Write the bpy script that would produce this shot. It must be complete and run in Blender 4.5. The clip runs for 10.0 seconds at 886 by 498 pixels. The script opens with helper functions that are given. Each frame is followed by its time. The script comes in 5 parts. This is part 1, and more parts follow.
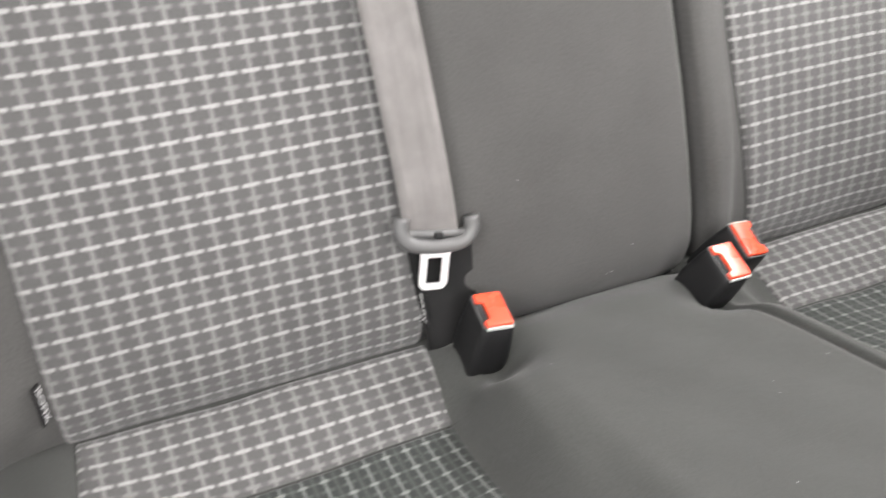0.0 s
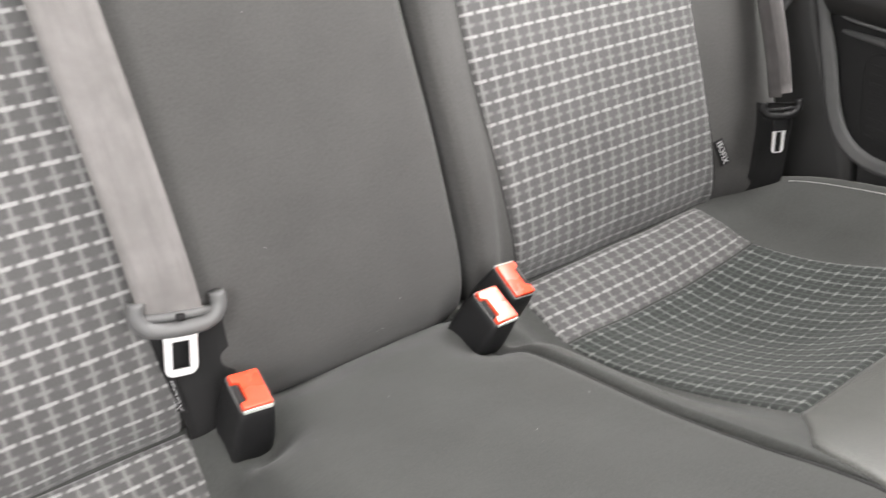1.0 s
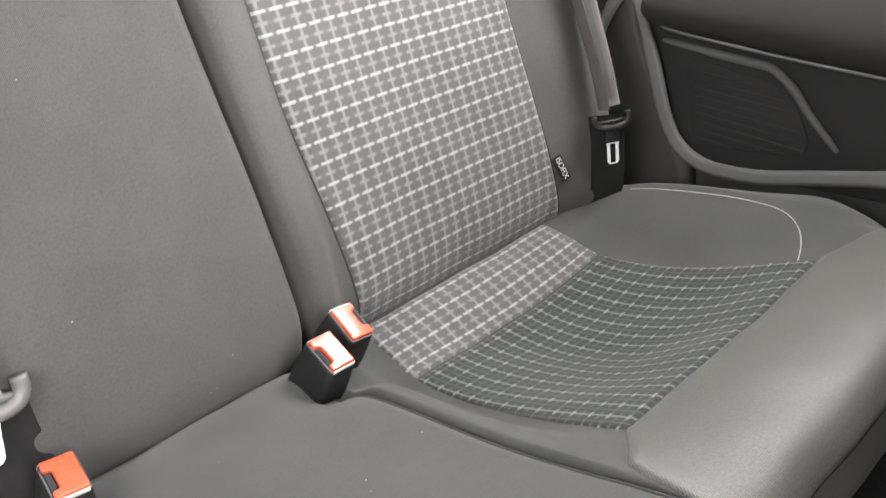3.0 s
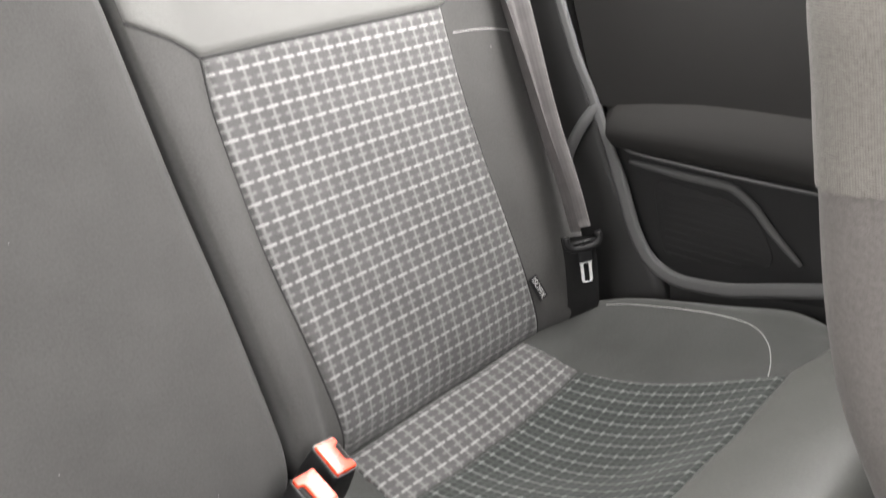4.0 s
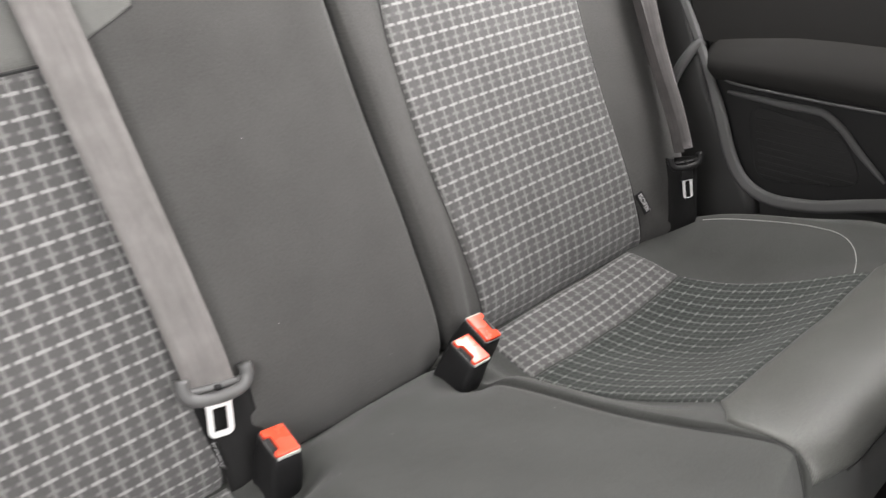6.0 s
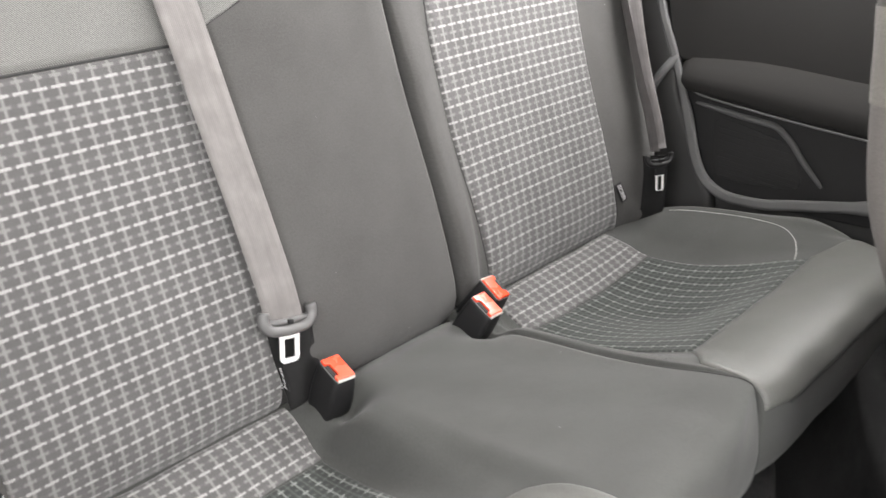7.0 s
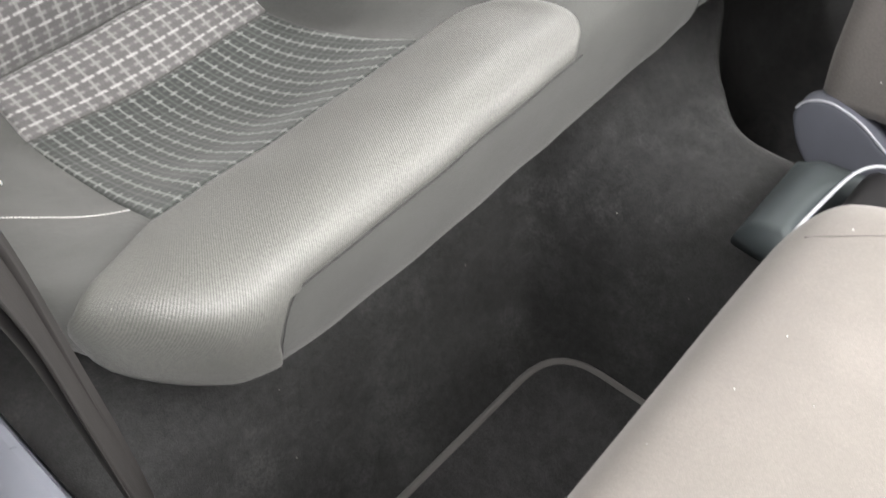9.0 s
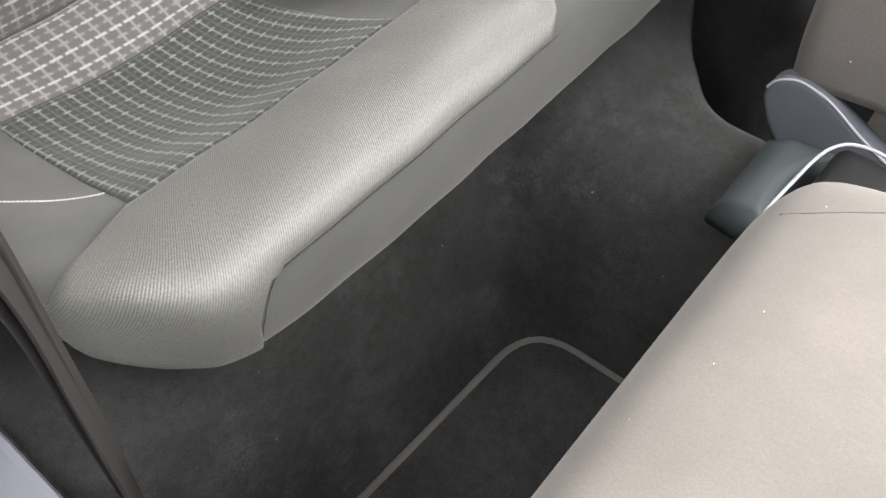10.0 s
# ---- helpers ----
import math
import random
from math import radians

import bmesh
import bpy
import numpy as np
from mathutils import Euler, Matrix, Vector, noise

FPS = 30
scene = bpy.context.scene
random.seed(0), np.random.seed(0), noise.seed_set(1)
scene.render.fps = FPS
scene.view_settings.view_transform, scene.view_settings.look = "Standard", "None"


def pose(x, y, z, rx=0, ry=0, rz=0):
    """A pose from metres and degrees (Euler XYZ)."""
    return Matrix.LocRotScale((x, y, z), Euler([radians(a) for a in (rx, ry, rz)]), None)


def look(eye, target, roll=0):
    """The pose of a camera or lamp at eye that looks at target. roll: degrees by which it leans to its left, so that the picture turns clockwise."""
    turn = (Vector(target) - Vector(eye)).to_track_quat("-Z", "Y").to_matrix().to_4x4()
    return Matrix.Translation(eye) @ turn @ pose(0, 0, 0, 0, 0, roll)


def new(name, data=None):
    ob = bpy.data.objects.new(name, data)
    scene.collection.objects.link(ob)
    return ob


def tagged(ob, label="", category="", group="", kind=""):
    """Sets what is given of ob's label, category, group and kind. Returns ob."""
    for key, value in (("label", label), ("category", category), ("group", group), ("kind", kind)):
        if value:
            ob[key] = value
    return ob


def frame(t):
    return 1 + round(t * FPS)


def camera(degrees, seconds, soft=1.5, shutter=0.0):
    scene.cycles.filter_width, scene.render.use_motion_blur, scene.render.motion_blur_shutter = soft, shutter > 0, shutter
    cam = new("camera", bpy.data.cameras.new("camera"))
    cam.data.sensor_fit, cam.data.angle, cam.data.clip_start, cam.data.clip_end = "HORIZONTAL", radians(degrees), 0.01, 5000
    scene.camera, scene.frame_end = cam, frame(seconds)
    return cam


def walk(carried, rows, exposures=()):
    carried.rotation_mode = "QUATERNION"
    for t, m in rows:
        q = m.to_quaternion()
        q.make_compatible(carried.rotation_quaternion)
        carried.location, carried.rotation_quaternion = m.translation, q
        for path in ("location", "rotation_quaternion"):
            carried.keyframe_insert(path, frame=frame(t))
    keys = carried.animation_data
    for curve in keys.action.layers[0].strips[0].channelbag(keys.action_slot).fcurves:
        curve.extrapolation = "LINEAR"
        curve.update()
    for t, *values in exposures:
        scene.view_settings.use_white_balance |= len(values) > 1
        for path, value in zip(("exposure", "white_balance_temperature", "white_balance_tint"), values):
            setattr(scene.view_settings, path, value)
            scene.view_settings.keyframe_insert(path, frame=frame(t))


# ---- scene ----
cam = camera(55.9, 10.0, soft=1.35, shutter=0.4)
PATH = [
    (0, (-0.402, -0.535, 0.808), (0.278, 0.961, -0.331), 0.1),
    (0.2, (-0.3845, -0.537, 0.8085), (0.186, 0.576, -0.0197), 0.1),
    (0.5, (-0.36, -0.54, 0.81), (0.508, 0.891, -0.285), 0.5),
    (0.7, (-0.343, -0.5385, 0.8108), (0.3496, 0.5102, -0.0079), 0.6),
    (1, (-0.317, -0.535, 0.811), (0.706, 0.81, -0.259), 1.1),
    (1.2, (-0.2995, -0.5297, 0.8123), (0.499, 0.452, 0.0068), 1.7),
    (1.5, (-0.279, -0.522, 0.807), (0.82, 0.74, -0.289), 1.8),
    (1.7, (-0.2658, -0.5236, 0.8081), (0.5745, 0.413, -0.0085), 1.4),
    (2, (-0.255, -0.532, 0.811), (0.901, 0.701, -0.258), 1.5),
    (2.2, (-0.254, -0.536, 0.811), (0.907, 0.682, -0.271), 1.1),
    (3.3, (-0.236, -0.583, 0.832), (0.968, 0.681, -0.143), -2.5),
    (3.5, (-0.233, -0.587, 0.842), (0.99, 0.694, -0.087), -2.9),
    (3.8, (-0.2344, -0.5876, 0.858), (0.7071, 0.3741, 0.1956), -2.9),
    (4, (-0.236, -0.588, 0.869), (1.041, 0.702, 0.029), -3.2),
    (4.2, (-0.2404, -0.5925, 0.8835), (0.7385, 0.3887, 0.31), -3.6),
    (4.5, (-0.242, -0.602, 0.903), (1.078, 0.722, 0.192), -4.3),
    (4.8, (-0.2447, -0.6135, 0.9129), (0.7501, 0.3882, 0.4058), -4.8),
    (5, (-0.258, -0.62, 0.915), (1.085, 0.709, 0.259), -5.2),
    (5.3, (-0.3089, -0.6268, 0.8983), (0.6883, 0.3691, 0.3847), -4.9),
    (5.5, (-0.345, -0.63, 0.881), (0.918, 0.711, 0.101), -3.5),
    (5.7, (-0.361, -0.635, 0.879), (0.79, 0.737, -0.011), -4.7),
    (6.8, (-0.608, -0.66, 0.934), (0.634, 0.607, 0.01), -0.0),
    (7, (-0.615, -0.68, 0.951), (0.648, 0.541, -0.005), 1.7),
    (7.2, (-0.6268, -0.7064, 0.9622), (0.3276, 0.185, 0.2242), 1.5),
    (7.5, (-0.638, -0.736, 0.966), (0.558, 0.433, -0.131), 0.2),
    (7.8, (-0.6328, -0.7442, 0.9527), (0.2422, 0.0648, 0.0416), -0.1),
    (8, (-0.63, -0.744, 0.937), (0.498, 0.274, -0.364), 0.4),
    (8.2, (-0.6388, -0.7389, 0.9171), (0.1552, -0.0052, -0.1228), 0.7),
    (8.5, (-0.647, -0.731, 0.888), (0.327, 0.167, -0.61), 1.4),
    (8.7, (-0.6478, -0.7342, 0.8774), (0.0693, -0.0931, -0.2735), 1.4),
    (8.9, (-0.6442, -0.7386, 0.871), (0.0529, -0.1348, -0.312), 1.4),
    (9, (-0.644, -0.741, 0.866), (0.279, 0.043, -0.726), 1.6),
    (9.3, (-0.6449, -0.7451, 0.8604), (0.0415, -0.196, -0.355), 2.7),
    (9.5, (-0.646, -0.743, 0.857), (0.265, -0.038, -0.778), 3.5),
    (10, (-0.65, -0.736, 0.867), (0.293, -0.032, -0.75), 3.9),
]
EXPOSURES = [(0.0, 0.4), (1.0, 0.42), (2.0, 0.52), (3.5, 0.57), (4.0, 0.33), (4.5, -0.20), (5.2, -0.60), (5.5, -0.70), (5.7, -0.42), (6.8, 0.38), (7.5, 0.47), (8.0, 0.6), (8.5, 0.69), (9.0, 0.58), (10.0, 0.46)]
walk(cam, [(t, look(eye, target, roll)) for t, eye, target, roll in PATH], EXPOSURES)

# ---- light: a bright overcast day, through the open door and the windows ----
world = bpy.data.worlds.new("sky")
scene.world = world
world.use_nodes = True
wn = world.node_tree.nodes
sky = wn.new("ShaderNodeTexSky")
sky.sky_type = "NISHITA"
sky.sun_disc = False
sky.sun_elevation, sky.sun_rotation = radians(42), radians(153)
sky.air_density, sky.dust_density = 1.0, 3.0
world.node_tree.links.new(sky.outputs[0], wn["Background"].inputs[0])
wn["Background"].inputs[1].default_value = 0.05

sun = new("sun", bpy.data.lights.new("sun", "SUN"))
sun.data.energy, sun.data.angle, sun.data.color = 0.3, radians(25), (1.0, 0.96, 0.9)
sun.matrix_world = look((2.0, -4.0, 4.0), (0, 0, 0))


def opening_light(name, eye, target, width, height, watts, color=(1.0, 0.967, 0.953)):
    lamp = new(name, bpy.data.lights.new(name, "AREA"))
    lamp.data.shape, lamp.data.size, lamp.data.size_y = "RECTANGLE", width, height
    lamp.data.energy, lamp.data.color = watts, color
    lamp.matrix_world = look(eye, target)
    return lamp


opening_light("windscreen_near_daylight", (-0.20, -1.37, 1.17), (0.12, 0.0, 0.60), 0.56, 0.6, 21.5)
opening_light("windscreen_far_daylight", (0.40, -1.37, 1.17), (0.12, 0.0, 0.60), 0.56, 0.6, 3.6)
opening_light("door_front_daylight", (-1.02, -1.25, 1.02), (0.3, -0.20, 0.52), 0.8, 0.5, 6.4)
opening_light("door_daylight", (-0.80, -0.53, 1.03), (0.30, -0.15, 0.45), 0.4, 0.28, 9.0)
opening_light("side_window_daylight", (0.65, -0.90, 1.00), (0.1, 0.0, 0.55), 0.9, 0.22, 15.0)
opening_light("quarter_window_daylight", (0.70, -0.08, 1.05), (0.12, 0.34, 0.62), 0.66, 0.17, 17.0)
opening_light("rear_window_daylight", (0.1, 0.74, 1.12), (0.1, 0.1, 0.7), 1.1, 0.35, 10.5)


# ---- materials ----
class Mat:
    """A node material under construction."""

    def __init__(self, name, rough=0.8, metal=0.0, color=(0.5, 0.5, 0.5), sheen=0.0):
        self.m = bpy.data.materials.new(name)
        self.m.use_nodes = True
        self.nt = self.m.node_tree
        self.b = self.nt.nodes["Principled BSDF"]
        self.b.inputs["Roughness"].default_value = rough
        self.b.inputs["Metallic"].default_value = metal
        self.b.inputs["Base Color"].default_value = (*color, 1)
        self.b.inputs["Sheen Weight"].default_value = sheen
        self.b.inputs["Sheen Roughness"].default_value = 0.5

    def node(self, kind, **inputs):
        n = self.nt.nodes.new(kind)
        for k, v in inputs.items():
            self.put(n.inputs[int(k[1:]) if k[0] == "i" and k[1:].isdigit() else k], v)
        return n

    def put(self, socket, v):
        if hasattr(v, "is_linked"):
            self.nt.links.new(v, socket)
        else:
            socket.default_value = v

    def math(self, op, a, b=0.0, c=0.0):
        n = self.nt.nodes.new("ShaderNodeMath")
        n.operation = op
        for i, v in enumerate((a, b, c)):
            self.put(n.inputs[i], v)
        return n.outputs[0]

    def ramp(self, v, lo, hi, a=0.0, b=1.0):
        n = self.nt.nodes.new("ShaderNodeMapRange")
        n.interpolation_type = "SMOOTHSTEP"
        for i, x in enumerate((v, lo, hi, a, b)):
            self.put(n.inputs[i], x)
        return n.outputs[0]

    def mix(self, f, a, b):
        n = self.nt.nodes.new("ShaderNodeMix")
        n.data_type = "RGBA"
        self.put(n.inputs[0], f)
        for i, v in ((6, a), (7, b)):
            self.put(n.inputs[i], (*v, 1) if isinstance(v, tuple) and len(v) == 3 else v)
        return n.outputs[2]

    def coords(self, which="Object"):
        return self.nt.nodes.new("ShaderNodeTexCoord").outputs[which]

    def xyz(self, v):
        n = self.nt.nodes.new("ShaderNodeSeparateXYZ")
        self.put(n.inputs[0], v)
        return n.outputs

    def noise(self, v, scale, detail=3.0, rough=0.6):
        n = self.node("ShaderNodeTexNoise", Vector=v, Scale=scale, Detail=detail, Roughness=rough)
        return n.outputs["Fac"]

    def bump(self, h, strength=0.3, dist=0.001, before=None):
        n = self.node("ShaderNodeBump", Height=h, Strength=strength, Distance=dist)
        if before is not None:
            self.put(n.inputs["Normal"], before)
        return n.outputs[0]

    def done(self, color=None, normal=None, rough=None):
        if color is not None:
            self.put(self.b.inputs["Base Color"], color)
        if normal is not None:
            self.put(self.b.inputs["Normal"], normal)
        if rough is not None:
            self.put(self.b.inputs["Roughness"], rough)
        return self.m


def lint(m, at, color, amount=0.06):
    """Sparse pale specks of lint on cloth."""
    v = m.node("ShaderNodeTexVoronoi", Vector=at, Scale=26.0)
    near = m.ramp(v.outputs["Distance"], 0.020, 0.034, 1.0, 0.0)
    pick = m.math("GREATER_THAN", m.xyz(v.outputs["Color"])[0], 1.0 - amount)
    return m.mix(m.math("MULTIPLY", near, pick), color, (0.45, 0.45, 0.43))


def cloth(name, color, speck=0.14, sheen=0.12, weave=1100.0, mottle=0.4, relief=0.25):
    m = Mat(name, rough=0.92, sheen=sheen)
    uv = m.coords("UV")
    u, v, _ = m.xyz(uv)
    fine = m.noise(uv, 1500.0, 2.0)
    broad = m.noise(uv, 9.0, 4.0)
    dark = tuple(c * 0.72 for c in color)
    light = tuple(c * 1.22 for c in color)
    mid = m.noise(uv, 420.0, 2.0)
    f = m.math("ADD", m.math("ADD", m.math("MULTIPLY", fine, 0.45), m.math("MULTIPLY", mid, mottle)), m.math("MULTIPLY", broad, 0.4))
    col = m.mix(m.ramp(f, 0.38, 0.86), dark, light)
    col = lint(m, uv, col, speck)
    w = m.math("MULTIPLY", m.math("SINE", m.math("MULTIPLY", u, weave * 3.2)), m.math("SINE", m.math("MULTIPLY", v, weave * 3.2)))
    n1 = m.bump(m.math("ADD", m.math("MULTIPLY", w, 0.5), fine), relief, 0.0004)
    n2 = m.bump(broad, 0.25, 0.006, n1)
    return m.done(col, n2)


def twill(name, color, pitch=0.0019, slant=0.35, contrast=0.55, level=False, rough=0.85, gloss=0.5, relief=0.35, fleck=1.2):
    """A cloth with fine beaded ribs; its smooth threads shine a little where rough is low."""
    m = Mat(name, rough=rough, sheen=0.1)
    m.b.inputs["Specular IOR Level"].default_value = gloss
    uv = m.coords("UV")
    u, v, _ = m.xyz(uv)
    if level:
        u, v = v, u
    wob = m.math("MULTIPLY", m.noise(uv, 60.0, 2.0), 0.0006)
    a = m.math("ADD", m.math("ADD", u, m.math("MULTIPLY", v, slant)), wob)
    rib = m.math("ABSOLUTE", m.math("SINE", m.math("MULTIPLY", a, math.pi / pitch)))
    bead = m.math("ABSOLUTE", m.math("SINE", m.math("MULTIPLY", v, math.pi / (pitch * 0.8))))
    h = m.math("MULTIPLY", rib, m.math("ADD", m.math("MULTIPLY", bead, 0.45), 0.55))
    h = m.math("ADD", h, m.math("MULTIPLY", m.math("SUBTRACT", m.noise(uv, 420.0, 3.0), 0.5), fleck))
    broad = m.noise(uv, 12.0, 4.0)
    col = m.mix(m.ramp(h, 0.05, 0.95), tuple(c * (1 - contrast) for c in color), tuple(c * 1.25 for c in color))
    col = m.mix(m.math("MULTIPLY", m.ramp(broad, 0.35, 0.75), 0.3), col, tuple(c * 0.7 for c in color))
    return m.done(col, m.bump(h, relief, 0.0005))


def plaid(name, ground, bars, dashes, px=0.0175, pv=0.0211, faint=0.8, reach=0.0065, bar_width=0.0031, between=0.0, sheen=0.25):
    """Woven check: soft upright bars, bright broken cross dashes and fainter ones between."""
    m = Mat(name, rough=0.92, sheen=sheen)
    uv = m.coords("UV")
    u, v, _ = m.xyz(uv)
    wob = m.math("MULTIPLY", m.math("SUBTRACT", m.noise(uv, 260.0, 2.0), 0.5), 0.0016)
    wob2 = m.math("MULTIPLY", m.math("SUBTRACT", m.noise(uv, 900.0, 1.0), 0.5), 0.0028)
    uu, vv = m.math("ADD", m.math("ADD", u, wob), m.math("MULTIPLY", wob2, 0.7)), m.math("ADD", m.math("ADD", v, wob), wob2)
    du = m.math("MULTIPLY", m.math("ABSOLUTE", m.math("SUBTRACT", m.math("FRACT", m.math("DIVIDE", uu, px)), 0.5)), px)
    dv = m.math("MULTIPLY", m.math("ABSOLUTE", m.math("SUBTRACT", m.math("FRACT", m.math("DIVIDE", vv, pv)), 0.5)), pv)
    dv2 = m.math("SUBTRACT", pv / 2, dv)
    # twill grain that breaks every mark into slanted threads
    grain = m.math("ABSOLUTE", m.math("SINE", m.math("MULTIPLY", m.math("ADD", u, m.math("MULTIPLY", v, 0.8)), math.pi / 0.0015)))
    grain = m.math("ADD", m.math("MULTIPLY", grain, 0.6), m.math("MULTIPLY", m.noise(uv, 1300.0, 2.0), 0.6))
    bar = m.math("MULTIPLY", m.ramp(du, 0.0005, bar_width, 1.0, 0.0), m.ramp(grain, 0.28, 0.8, 0.25, 1.05))
    dash = m.math("MULTIPLY", m.ramp(dv, 0.0006, 0.0023, 1.0, 0.0), m.ramp(du, reach - 0.0008, reach + 0.0012, 1.0, 0.15))
    dash = m.math("MULTIPLY", dash, m.ramp(grain, 0.22, 0.75, 0.25, 1.15))
    weak = m.math("MULTIPLY", m.ramp(dv2, 0.0008, 0.0026, 1.0, 0.0), m.ramp(du, 0.0046, 0.0066, 1.0, 0.15))
    weak = m.math("MULTIPLY", m.math("MULTIPLY", weak, m.ramp(grain, 0.25, 0.75, 0.35, 1.0)), faint)
    broad = m.noise(uv, 14.0, 4.0)
    base = m.mix(m.ramp(m.math("ADD", m.math("MULTIPLY", grain, 0.6), m.math("MULTIPLY", broad, 0.5)), 0.3, 0.9),
                 tuple(c * 0.7 for c in ground), tuple(c * 1.25 for c in ground))
    col = m.mix(weak, base, bars)
    if between:
        half = m.ramp(m.math("SUBTRACT", px / 2, du), 0.0004, 0.0020, 1.0, 0.0)
        col = m.mix(m.math("MULTIPLY", m.math("MULTIPLY", half, m.ramp(grain, 0.3, 0.8, 0.2, 1.0)), between), col, bars)
    col = m.mix(bar, col, bars)
    col = m.mix(dash, col, dashes)
    h = m.math("ADD", grain, m.math("MULTIPLY", dash, 0.6))
    return m.done(col, m.bump(h, 0.3, 0.0005))


def plastic(name, color, rough=0.5, grain=700.0, bump=0.25, wear=0.25, gloss=0.5):
    m = Mat(name, rough=rough)
    m.b.inputs["Specular IOR Level"].default_value = gloss
    at = m.coords("Object")
    fine, broad = m.noise(at, grain, 2.0), m.noise(at, 14.0, 4.0)
    col = m.mix(m.math("MULTIPLY", m.ramp(broad, 0.3, 0.75), wear), color, tuple(min(1.0, c * 1.6 + 0.01) for c in color))
    return m.done(col, m.bump(fine, bump, 0.0004), m.ramp(broad, 0.25, 0.8, rough - 0.08, rough + 0.1))


def carpet_mat(name, color, dusty=1.0):
    m = Mat(name, rough=1.0, sheen=0.08)
    m.b.inputs["Specular IOR Level"].default_value = 0.15
    at = m.coords("Object")
    fine, mid, broad = m.noise(at, 900.0, 3.0), m.noise(at, 110.0, 3.0), m.noise(at, 7.0, 5.0)
    f = m.math("ADD", m.math("MULTIPLY", fine, 0.55), m.math("ADD", m.math("MULTIPLY", mid, 0.25), m.math("MULTIPLY", broad, 0.5)))
    col = m.mix(m.ramp(f, 0.42, 0.95), tuple(c * 0.45 for c in color), tuple(c * 1.9 for c in color))
    dust = m.math("MULTIPLY", m.ramp(m.noise(at, 9.0, 6.0, 0.75), 0.46, 0.66), m.ramp(m.noise(at, 300.0, 3.0), 0.35, 0.65, 0.15 * dusty, 0.6 * dusty))
    col = m.mix(dust, col, tuple(c * 2.4 + 0.010 for c in color))
    v = m.node("ShaderNodeTexVoronoi", Vector=at, Scale=55.0)
    near = m.ramp(v.outputs["Distance"], 0.03, 0.06, 1.0, 0.0)
    pick = m.math("GREATER_THAN", m.xyz(v.outputs["Color"])[0], 0.90)
    col = m.mix(m.math("MULTIPLY", near, pick), col, (0.16, 0.16, 0.15))
    return m.done(col, m.bump(m.math("ADD", fine, m.math("MULTIPLY", mid, 0.3)), 0.5, 0.0016))


def webbing_mat(name, color):
    m = Mat(name, rough=0.8)
    m.b.inputs["Specular IOR Level"].default_value = 0.25
    uv = m.coords("UV")
    u, v, _ = m.xyz(uv)
    cord = m.math("ABSOLUTE", m.math("SINE", m.math("MULTIPLY", u, math.pi / 0.0021)))
    chev = m.math("ABSOLUTE", m.math("SINE", m.math("MULTIPLY", m.math("ADD", v, m.math("MULTIPLY", cord, 0.0006)), math.pi / 0.0014)))
    broad = m.noise(uv, 30.0, 3.0)
    h = m.math("ADD", m.math("MULTIPLY", cord, 0.6), m.math("MULTIPLY", chev, 0.4))
    stretch = m.node("ShaderNodeMapping", Vector=uv)
    stretch.inputs["Scale"].default_value = (1.0, 0.09, 1.0)
    streak = m.noise(stretch.outputs[0], 130.0, 2.0)
    col = m.mix(m.ramp(m.math("ADD", m.math("MULTIPLY", h, 0.45), m.math("MULTIPLY", broad, 1.3)), 0.5, 1.4), tuple(c * 0.82 for c in color), tuple(c * 1.15 for c in color))
    col = m.mix(m.ramp(streak, 0.4, 0.7, 0.0, 0.3), col, tuple(c * 0.62 for c in color))
    return m.done(col, m.bump(h, 0.15, 0.0003))


CHARCOAL = cloth("charcoal_cloth", (0.053, 0.0522, 0.0503))
# the backrests' charcoal, its colour greened for the light on the cushions
CHARCOAL_SEAT = cloth("light_tinted_charcoal_cloth", (0.0455, 0.0475, 0.0445))
CHECK = plaid("grey_check_cloth", (0.063, 0.0622, 0.0618), (0.165, 0.163, 0.161), (0.285, 0.283, 0.279), faint=0.9, bar_width=0.0026)
CHECK_DARK = plaid("dark_check_cloth", (0.021, 0.0250, 0.0230), (0.140, 0.150, 0.142), (0.195, 0.205, 0.196), faint=0.3, reach=0.0033, bar_width=0.0019, between=0.25, sheen=0.08)
RIBBED = twill("pale_ribbed_cloth", (0.077, 0.079, 0.071), pitch=0.0019, slant=0.6, contrast=0.62, rough=0.54, gloss=1.0, relief=0.42, fleck=1.7)
SHOULDER = twill("grey_twill_cloth", (0.120, 0.120, 0.114), pitch=0.0023, slant=0.9, contrast=0.45, rough=0.68, gloss=0.5, fleck=0.9)
SEAT_CLOTH = cloth("grey_seat_cloth", (0.16, 0.148, 0.135), speck=0.12, mottle=0.2, relief=0.06)
SIDE_CLOTH = cloth("brown_grey_cloth", (0.088, 0.081, 0.076), sheen=0.05)
SEAT_RIB = twill("brown_grey_ribbed_cloth", (0.115, 0.107, 0.096), pitch=0.0014, slant=0.16, contrast=0.45, level=True)
SEAT_TOP = cloth("dark_brown_cloth", (0.042, 0.039, 0.035), sheen=0.05)
SEAM = cloth("dark_seam", (0.016, 0.016, 0.016), speck=0.0)
THREAD = Mat("pale_thread", 0.8, color=(0.42, 0.42, 0.41)).done()
WEBBING = webbing_mat("grey_webbing", (0.160, 0.152, 0.148))
# same webbing, darkened for the far belt that hangs in the seat's shadow
WEBBING_SHADED = webbing_mat("shaded_grey_webbing", (0.104, 0.098, 0.098))
# lap part of the same belts, shade among the cushions put into its colour
WEBBING_CREASE = webbing_mat("crease_shaded_webbing", (0.012, 0.0118, 0.012))
BLACK = plastic("black_plastic", (0.0085, 0.0085, 0.009), 0.5, gloss=0.3)
